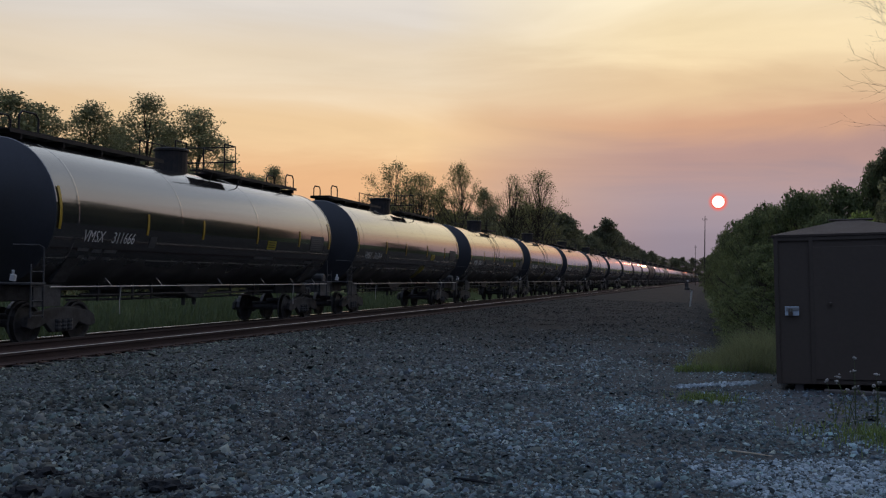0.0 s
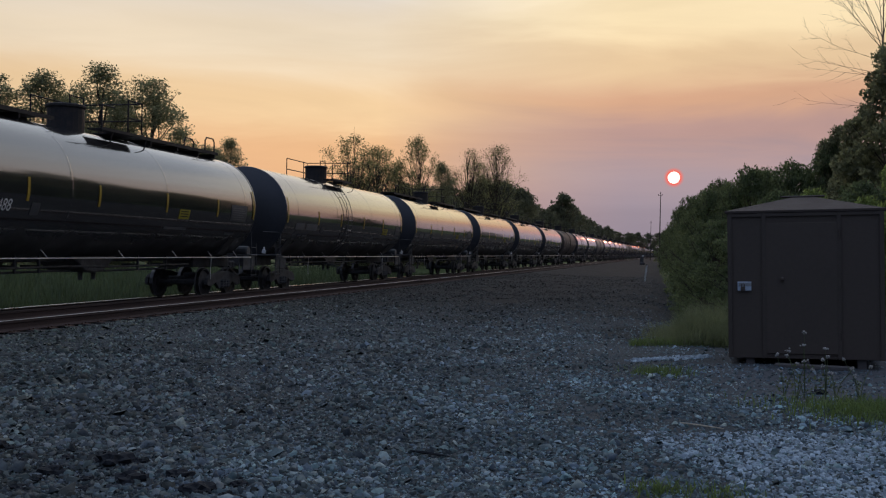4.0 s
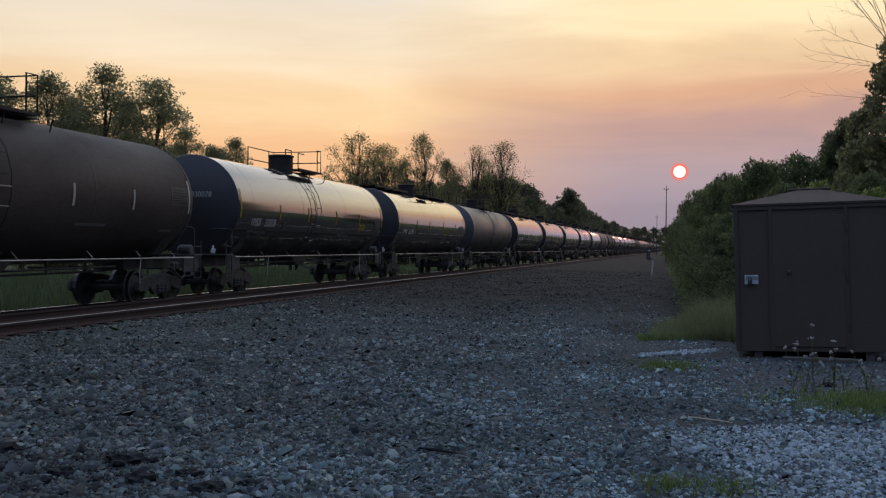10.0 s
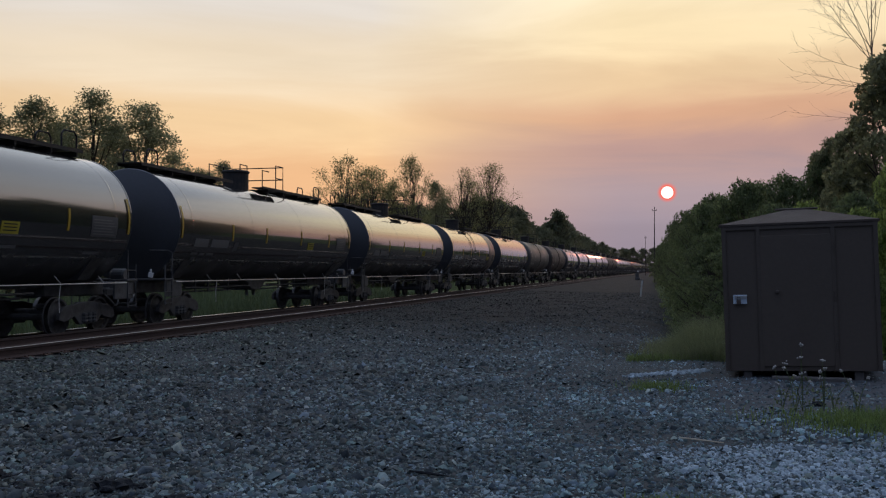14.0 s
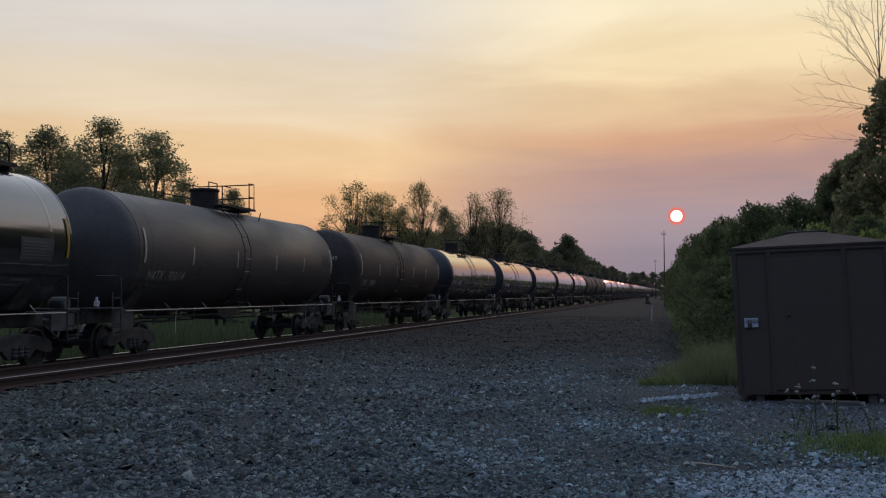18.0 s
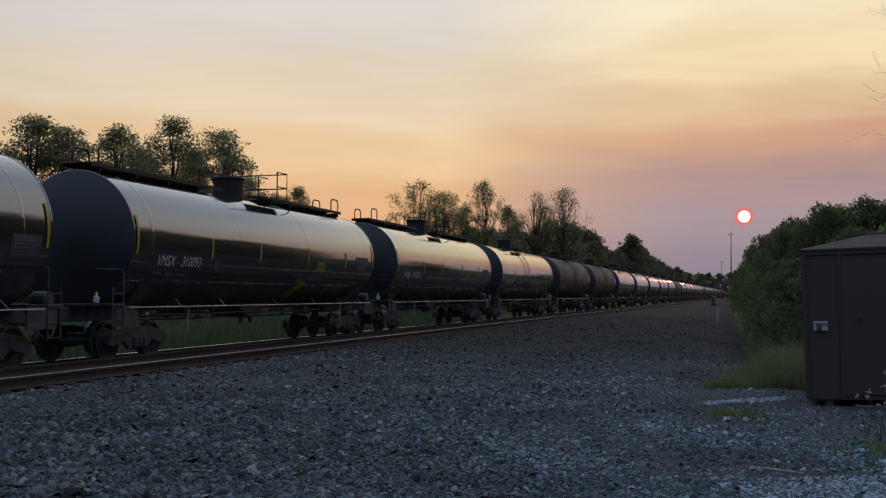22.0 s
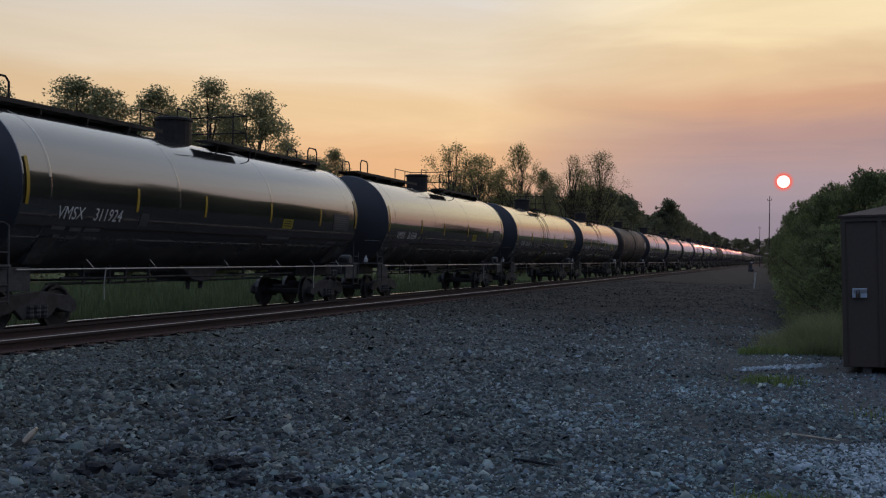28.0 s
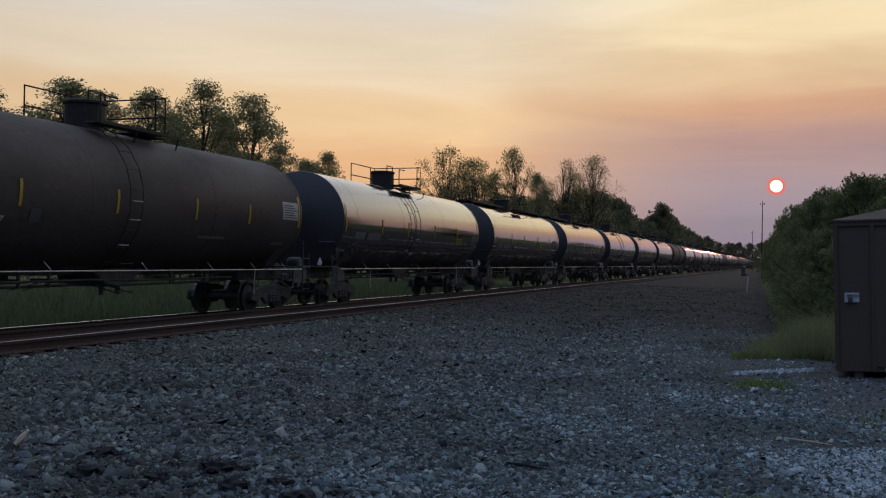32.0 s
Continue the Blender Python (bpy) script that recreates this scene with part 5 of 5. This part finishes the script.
    for i in range(34):
        az = -19.5 + 17.6 * (i + rng.uniform(-0.3, 0.3)) / 33
        d = min(620, 34.0 / math.sin(radians(-az))) * rng.uniform(0.96, 1.1)
        x, y = polar(az, d)
        h = EYE + d * math.tan(radians(skyline(az) + 0.05)) * rng.uniform(0.82, 1.02)
        put(wood[i % 3], x, y, h / 9.0 * 1.02, rng.uniform(0, 360), used, squash=rng.uniform(0.9, 1.0))
    for i, (az, el) in enumerate(((-8.6, 3.8), (-6.15, 3.35), (-5.7, 2.8), (-4.7, 2.0), (-3.7, 1.55), (-9.4, 4.05))):
        d = 34.0 / math.sin(radians(-az)) * 1.0
        x, y = polar(az, d)
        h = EYE + d * math.tan(radians(el))
        put(wood[i % 3], x, y, h / 9.0 * 0.9, 50 * i, used, squash=1.12)
    # far woods closing the line's end
    for i in range(9):
        az = -2.6 + 0.55 * i
        d = rng.uniform(700, 800)
        x, y = polar(az, d)
        put(wood[i % 3], x, y, 1.9, rng.uniform(0, 360), used)
    # bushes of the right-hand bank: azimuth, distance, width, top elevation
    for i, (az, d, w, el) in enumerate(((2.1, 34, 3.2, 1.9), (3.6, 31, 3.4, 1.6), (6.4, 31, 4.0, 3.0), (9.5, 31, 4.0, 4.0), (1.7, 42, 3.4, 3.6), (3.8, 42, 3.8, 4.8), (6.0, 42, 4.4, 5.1), (8.0, 41, 4.2, 6.0),
                                        (0.75, 58, 3.0, 3.2), (2.3, 58, 4.0, 4.1), (4.6, 58, 5.0, 4.7), (0.2, 90, 3.4, 2.7), (1.4, 90, 5.0, 3.5), (-0.35, 130, 3.4, 1.5), (-0.6, 200, 4.6, 1.35), (0.3, 150, 7, 2.2), (12.5, 31, 4.0, 4.6), (2.9, 48, 3.6, 3.9), (5.2, 36, 3.4, 3.6), (0.9, 47, 2.6, 2.4))):
        x, y = polar(az, d)
        h = EYE + d * math.tan(radians(el)) - height(x, y)
        put(bush[i % 4], x, y, w / 4.0, rng.uniform(0, 360), used, squash=h / w)
    for az, d, w, el in ((11.45, 35, 4.3, 12.0), (9.4, 38, 2.6, 8.1), (12.9, 39, 3.2, 18.0), (16.6, 38, 4.4, 20.0), (18.8, 40, 5.0, 20.5), (8.1, 41, 2.6, 7.0)):
        x, y = polar(az, d)
        h = EYE + d * math.tan(radians(el)) - height(x, y)
        put(tree_r, x, y, w / 4.6, rng.uniform(0, 360), used, squash=h / 9.0 / (w / 4.6))
    for az, d, w, el in ((11.4, 26, 2.2, 5.6), (9.6, 24, 1.6, 3.1), (12.8, 25, 2.4, 6.5), (7.0, 26, 1.8, 3.5)):
        x, y = polar(az, d)
        h = EYE + d * math.tan(radians(el)) - height(x, y)
        put(sap, x, y, w / 3.2, rng.uniform(0, 360), used, squash=h / 4.0 / (w / 3.2))
    scrub = make_tree("tree", 9.0, 7.5, 1800, 0.3, "leaf", 84, "dark scrub tree out of view, placed for the tanks to mirror", low=True, base=0.05, clumps=60, csize=0.11)
    # scrub out of view to the right and behind, added for the tanks to mirror
    for i in range(34):
        az = 19 + i * 8.0
        d = rng.uniform(38, 48)
        x, y = polar(az, d)
        if x < -7:
            continue
        put(scrub, x, y, rng.uniform(0.75, 1.0), rng.uniform(0, 360), used, squash=rng.uniform(2.1, 2.3))
    # tall wood standing back from the line, beyond the bushes
    for i in range(34):
        row = i % 2
        d = 48 + 6.0 * (i // 2) + rng.uniform(-2, 2)
        az = 12.2 + 215.0 / d + row * (330.0 / d) + rng.uniform(0, 0.6)
        x, y = polar(az, d)
        put(scrub, x, y, rng.uniform(0.78, 0.95), rng.uniform(0, 360), used, squash=rng.uniform(2.2, 2.6))
    # unseen far-side woods added behind the eye to darken the tank heads' reflection
    for i in range(22):
        y = -4 - 9.5 * i + rng.uniform(-2, 2)
        x = -34 + rng.uniform(-3, 3)
        put(scrub, x, y, rng.uniform(1.0, 1.3), rng.uniform(0, 360), used, squash=rng.uniform(1.6, 1.9))
    # the bare tree
    x, y = polar(10.25, 36)
    z0 = height(x, y)
    t = thing("dead_tree", pose(x, y, z0), label="bare dead tree with thin spreading branches", category="tree")
    r = random.Random(8)
    bm = bmesh.new()
    rod(bm, [(0.1, 0, -0.2), (0.15, 0, 3.5), (0.05, 0.1, 6.0), (0.0, 0, 8.1 - z0), (0.0, 0.05, 10.4 - z0), (0.05, 0.1, 12.6 - z0)], [0.12, 0.09, 0.05, 0.026, 0.012, 0.004], 7)
    part("trunk", bm, M["deadbark"], t)

    def shoot(bm, p, d, length, rad, depth):
        pts, n = [p.copy()], 6
        for i in range(n):
            d = (d + Vector((r.gauss(0, 0.07), r.gauss(0, 0.07), r.gauss(0.035, 0.06)))).normalized()
            pts.append(pts[-1] + d * (length / n))
        rod(bm, pts, [rad * (1 - 0.78 * i / n) for i in range(n + 1)], 4 if depth > 1 else 3)
        if depth == 0:
            return
        side = r.choice((-1, 1))
        for i in range(2, n + 1) if depth > 1 else range(1, n + 1):
            side = -side
            e = (pts[i] - pts[i - 1]).normalized()
            ang = side * radians(r.uniform(20, 42))
            e = Vector((e.x * math.cos(ang) - e.z * math.sin(ang), e.y + r.gauss(0, 0.25), e.x * math.sin(ang) + e.z * math.cos(ang))).normalized()
            shoot(bm, pts[i], e, length * r.uniform(0.26, 0.46) * (1.15 - 0.5 * i / n), max(0.004, rad * 0.5), depth - 1)

    # foot over the ground, slope in degrees towards the line, length
    for zf, slope, ln, rad in ((8.3, 82, 3.9, 0.016), (8.2, 74, 3.8, 0.015), (8.6, 66, 3.5, 0.013), (8.2, 58, 3.4, 0.013), (8.7, 50, 3.0, 0.012), (8.3, 42, 2.9, 0.012), (8.5, 32, 2.5, 0.011), (7.9, 22, 2.5, 0.011),
                               (8.6, 96, 3.4, 0.013), (8.8, 110, 2.8, 0.011), (9.2, 70, 2.8, 0.01), (9.6, 100, 2.4, 0.01),
                               (7.5, 8, 2.5, 0.011), (7.45, -3, 2.4, 0.01), (7.3, 14, 1.9, 0.009), (6.45, 2, 2.7, 0.009)):
        a = radians(slope)
        bm = bmesh.new()
        shoot(bm, Vector((0.0, 0.03, zf - z0)), Vector((-math.cos(a), r.uniform(-0.25, 0.25), math.sin(a))).normalized(), ln, rad, 2 if ln > 2.45 and zf > 7.8 else 1)
        part("branch", bm, M["deadbark"], t)


build_trees()


def grass(name, spots, mat, label, seed, h0, width=0.012, lean=0.35):
    """Bent blades, three quads tapering to a tip; spots: x, y, height factor."""
    rng = np.random.default_rng(seed)
    n = len(spots)
    sp = np.array(spots)
    zz = np.array([height(p[0], p[1]) for p in spots])
    a = rng.uniform(0, math.tau, n)
    h = h0 * sp[:, 2] * rng.uniform(0.55, 1.2, n)
    dx, dy = np.cos(a), np.sin(a)
    ln = lean * h * rng.uniform(0.2, 1.4, n)
    w = width * rng.uniform(0.7, 1.3, n)
    vs = []
    for k, f in ((0.0, 1.0), (0.5, 0.8), (1.0, 0.12)):
        px, py, pz = sp[:, 0] + dx * ln * f_pow(k), sp[:, 1] + dy * ln * f_pow(k), zz + h * k * (1 - 0.12 * k) - 0.01
        for s in (-1, 1):
            vs.append(np.stack([px - dy * w * f * s, py + dx * w * f * s, pz], 1))
    v = np.stack(vs, 1).reshape(-1, 3)
    q = np.array([(0, 1, 3, 2), (2, 3, 5, 4)])
    f = (q[None] + (np.arange(n) * 6)[:, None, None]).reshape(-1)
    me = bpy.data.meshes.new(name)
    me.vertices.add(6 * n)
    me.vertices.foreach_set("co", v.astype(np.float32).ravel())
    me.loops.add(len(f))
    me.loops.foreach_set("vertex_index", f.astype(np.int32))
    me.polygons.add(len(f) // 4)
    me.polygons.foreach_set("loop_start", np.arange(0, len(f), 4, dtype=np.int32))
    me.materials.append(mat)
    me.update(calc_edges=True)
    return tagged(new(name, me), label, "grass", kind="stuff")


def f_pow(k):
    return k * k


def build_grass():
    rng = random.Random(31)
    sp = []
    for _ in range(26000):
        x = -17.4 - 16 * rng.random() ** 1.6
        y = 14 + 60 * rng.random() ** 1.1
        sp.append((x, y, 0.6 + 0.7 * smooth(-17.5, -21, x) * (0.7 + noise.noise((x * 0.3, y * 0.3, 2)))))
    grass("meadow_grass", sp, M["grass"], "tall green meadow grass beyond the line", 1, 0.8, 0.022)
    sp = []
    for _ in range(9500):
        x, y = rng.gauss(0.6, 0.5), rng.gauss(19.6, 1.3)
        if x > 1.3 and y < 17.6 or x < -0.6 or y < 17.7:
            continue
        sp.append((x, y, (0.3 + 0.75 * math.exp(-((x - 0.65) / 0.55) ** 2 - ((y - 19.6) / 1.9) ** 2)) * rng.uniform(0.6, 1.25)))
    grass("tall_grass", sp, M["softgrass"], "tall soft grass beside the shed", 2, 0.7, 0.0042, 0.75)
    sp = []
    for _ in range(1500):
        x = rng.uniform(-0.75, 1.0)
        sp.append((x, 18.2 + 0.25 * x + rng.gauss(0, 0.22), 1))
    for _ in range(450):
        sp.append((rng.gauss(-0.2, 0.2), rng.gauss(13.8, 0.22), 0.8))
    for _ in range(2600):
        sp.append((rng.gauss(2.1, 0.45), rng.gauss(10.9, 0.4), 1))
    for _ in range(150):
        sp.append((rng.gauss(0.22, 0.16), rng.gauss(6.85, 0.14), 0.7))
    for _ in range(140):
        sp.append((rng.gauss(-0.12, 0.09), rng.gauss(6.9, 0.1), 0.7))
    grass("short_grass", sp, M["grass2"], "low yellow-green grass tufts on the gravel", 3, 0.13, 0.006, 0.7)
    # flowering weeds before the shed
    r = random.Random(12)
    for x0, y0, hh in ((1.40, 11.9, 0.72), (1.3, 11.75, 0.52), (1.62, 11.9, 0.56), (1.2, 12.05, 0.46), (1.95, 11.8, 0.45), (1.75, 12.1, 0.4)):
        w = thing("weed", pose(x0, y0, height(x0, y0)), label="thin weed with dry white flower heads", category="weed", group="flowering weeds by the shed")
        for k in range(3):
            bm = bmesh.new()
            lx, ly = r.uniform(-0.2, 0.2), r.uniform(-0.1, 0.1)
            h = hh * (1 - 0.18 * k)
            rod(bm, [(0, 0, -0.02), (lx * 0.3, ly * 0.3, h * 0.5), (lx, ly, h)], [0.006, 0.005, 0.003], 4)
            stem = part("stem", bm, M["weed"], w)
            bm = bmesh.new()
            for _ in range(7):
                c = Vector((lx + r.gauss(0, 0.012), ly + r.gauss(0, 0.012), h + r.gauss(0, 0.008)))
                bmesh.ops.create_icosphere(bm, subdivisions=1, radius=r.uniform(0.008, 0.014), matrix=Matrix.Translation(c))
            part("flower_head", bm, M["flower"], stem)
        rr = np.random.default_rng(int(x0 * 100))
        cen = np.stack([rr.normal(0, 0.09, 26), rr.normal(0, 0.08, 26), rr.uniform(0.03, hh * 0.5, 26)], 1)
        o = new("leaves", quads_mesh("leaves", cen, 0.022, M["weed"], rr))
        o.parent = w


build_grass()


# ---- poles, post and trackside things ----
def build_poles():
    for az, d, top, arms in ((-0.88, 136, 9.8, 1), (-1.37, 262, 9.9, 1), (-1.55, 392, 10, 1)):
        x, y = polar(az, d)
        p = thing("utility_pole", pose(x, y, height(x, y)), label="dark timber utility pole with crossarms", category="utility pole", group="poles along the line")
        bm = bmesh.new()
        rod(bm, [(0, 0, -0.3), (0, 0, 5), (0.03, 0, top)], [0.1, 0.07, 0.04], 8)
        part("shaft", bm, M["pole"], p)
        for k in range(arms):
            z = top - 0.5 - 1.3 * k
            bm = bmesh.new()
            box(bm, (0, 0.14, z), (0.6 - 0.2 * k, 0.05, 0.05), bevel=0.01)
            arm = part("crossarm", bm, M["pole"], p)
            for sx in (-0.26, 0.26):
                bm = bmesh.new()
                lathe(bm, [(z + 0.06, 0.03), (z + 0.12, 0.05), (z + 0.2, 0.04), (z + 0.22, 0.001)], "Z", 8, (sx * (1 - 0.22 * k), 0.14, 0))
                part("insulator", bm, M["dark"], arm)
    # leaning white marker post
    x, y = -1.72, 60.0
    m = thing("marker_post", pose(x, y, height(x, y), 0, 6, 0), label="leaning white painted marker post on the bank", category="marker post")
    bm = bmesh.new()
    box(bm, (0, 0, 0.45), (0.075, 0.05, 0.98), bevel=0.008)
    part("shaft", bm, M["postwhite"], m)
    bm = bmesh.new()
    box(bm, (0, 0, 0.96), (0.09, 0.07, 0.04), bevel=0.008)
    part("cap", bm, M["dark"], m)
    # dark switch stand and cabinet by the line
    x, y = -4.7, 150.0
    s = thing("switch_stand", pose(x, y, height(x, y)), label="dark trackside switch stand with pale target", category="switch stand")
    s.scale = (1.5, 1.5, 1.5)
    bm = bmesh.new()
    box(bm, (0, 0, 0.12), (0.5, 0.4, 0.24), bevel=0.04)
    part("base", bm, M["under"], s)
    bm = bmesh.new()
    rod(bm, [(0, 0, 0.24), (0, 0, 0.9)], 0.03, 8)
    part("mast", bm, M["under"], s)
    bm = bmesh.new()
    box(bm, (0.05, -0.06, 0.85), (0.2, 0.03, 0.14), bevel=0.02)
    part("target", bm, M["postwhite"], s)
    x, y = -5.6, 176.0
    c = thing("relay_cabinet", pose(x, y, height(x, y)), label="small dark trackside relay cabinet", category="cabinet")
    bm = bmesh.new()
    box(bm, (0, 0, 0.5), (0.6, 0.5, 0.8), bevel=0.03)
    part("body", bm, M["under"], c)
    bm = bmesh.new()
    box(bm, (0, 0, 0.92), (0.66, 0.56, 0.05), bevel=0.02)
    part("lid", bm, M["under"], c)
    bm = bmesh.new()
    box(bm, (0, -0.255, 0.5), (0.5, 0.02, 0.7), bevel=0.005)
    part("door", bm, M["under"], c)


build_poles()


def build_litter():
    # dark oily clods
    r = random.Random(17)
    spots = [(-3.85, 6.6, 0.13), (-3.45, 6.15, 0.11), (-3.2, 6.3, 0.09), (-2.9, 5.95, 0.11), (-4.85, 6.65, 0.1), (-4.1, 6.2, 0.1), (-1.55, 5.9, 0.06), (-4.6, 6.1, 0.12), (1.62, 12.4, 0.08)]
    spots += [(r.uniform(-4.9, -2.6), r.uniform(5.7, 6.9), r.uniform(0.03, 0.06)) for _ in range(22)]
    for x, y, s in spots:
        bm = bmesh.new()
        bmesh.ops.create_icosphere(bm, subdivisions=3, radius=s)
        for v in bm.verts:
            k = 1 + 0.4 * noise.noise(v.co * (1.6 / s) + Vector((x, y, 0))) + 0.4 * noise.noise(v.co * (3.4 / s)) + 0.22 * noise.noise(v.co * (8 / s))
            v.co = Vector((v.co.x * k * 1.1, v.co.y * k, v.co.z * k * 0.62))
        me = bpy.data.meshes.new("earth_clod")
        bm.to_mesh(me)
        bm.free()
        me.materials.append(M["mud"])
        ob = tagged(new("earth_clod", me), "black oily clod of earth on the ballast", "clod", "oily clods on the ballast")
        ob.matrix_basis = pose(x, y, height(x, y) - s * 0.05, 0, 0, r.uniform(0, 360))
    for nm, a, b, rad, mat, lab in (("stick", (0.06, 9.62), (0.44, 9.46), 0.009, "freshwood", "weathered stick lying on the gravel"),
                                    ("stick", (-1.95, 7.6), (-1.62, 7.5), 0.012, "mud", "dark stick on the ballast"),
                                    ("wood_chip", (-5.54, 6.48), (-5.46, 6.53), 0.027, "freshwood", "pale split wood chip on the ballast"),
                                    ("stick", (-5.5, 6.62), (-5.3, 6.7), 0.012, "mud", "dark stick beside the wood chip")):
        bm = bmesh.new()
        za, zb = height(*a) + rad + 0.012, height(*b) + rad + (0.12 if nm == "wood_chip" else 0.012)
        mid = ((a[0] + b[0]) / 2, (a[1] + b[1]) / 2 + 0.01, (za + zb) / 2)
        rod(bm, [(*a, za), mid, (*b, zb)], [rad * 0.7, rad, rad * 0.4], 5)
        me = bpy.data.meshes.new(nm)
        bm.to_mesh(me)
        bm.free()
        me.materials.append(M[mat])
        tagged(new(nm, me), lab, "stick" if nm == "stick" else "wood chip")
    # the sun itself
    bm = bmesh.new()
    bmesh.ops.create_uvsphere(bm, u_segments=32, v_segments=16, radius=24.0)
    me = bpy.data.meshes.new("sun")
    bm.to_mesh(me)
    bm.free()
    me.materials.append(M["sun"])
    ob = tagged(new("sun", me), "pale glowing low sun disc in red haze", "sun", kind="structure")
    ob.location = sun_dir * 4200 + Vector((0, 0, EYE))


build_litter()


# ---- movement ----
# slow surge of the train against its mean speed (seconds, metres), and slack of single couplings
SURGE = ((0.0, -0.17), (4.0, 0.08), (9.0, 0.22), (13.0, 0.2), (19.0, 0.06), (23.0, 0.14), (28.0, 0.08), (32.0, -0.1))
LAG = {9: 0.14, 18: 0.22, 14: 0.12, 22: 0.1, 23: 0.2, 24: 0.1}


def motions():
    for car, k in CARS:
        y = CAR0 + PITCH * k
        lag = LAG.get(k, 0.0)
        walk(car, [(t, pose(X_B, y - SPEED * t + d + lag, RAIL_B)) for t, d in SURGE])
        if k >= len(ORDER):
            continue
        first, last = max(0, int((y - 42) / SPEED * FPS)), min(32 * FPS, int((y + 8) / SPEED * FPS))
        if last - first < 2:
            continue
        turn = SPEED / 0.457 / FPS
        for w in car.children_recursive:
            if not w.name.startswith("wheelset"):
                continue
            at = w.location.copy()
            rows = [(n / FPS, Matrix.Translation(at) @ Matrix.Rotation(turn * (n - first), 4, "X")) for n in range(first, last + 1)]
            if first > 0:
                rows.insert(0, (0.0, rows[0][1]))
            if last < 32 * FPS:
                rows.append((32.0, rows[-1][1]))
            walk(w, rows)


motions()
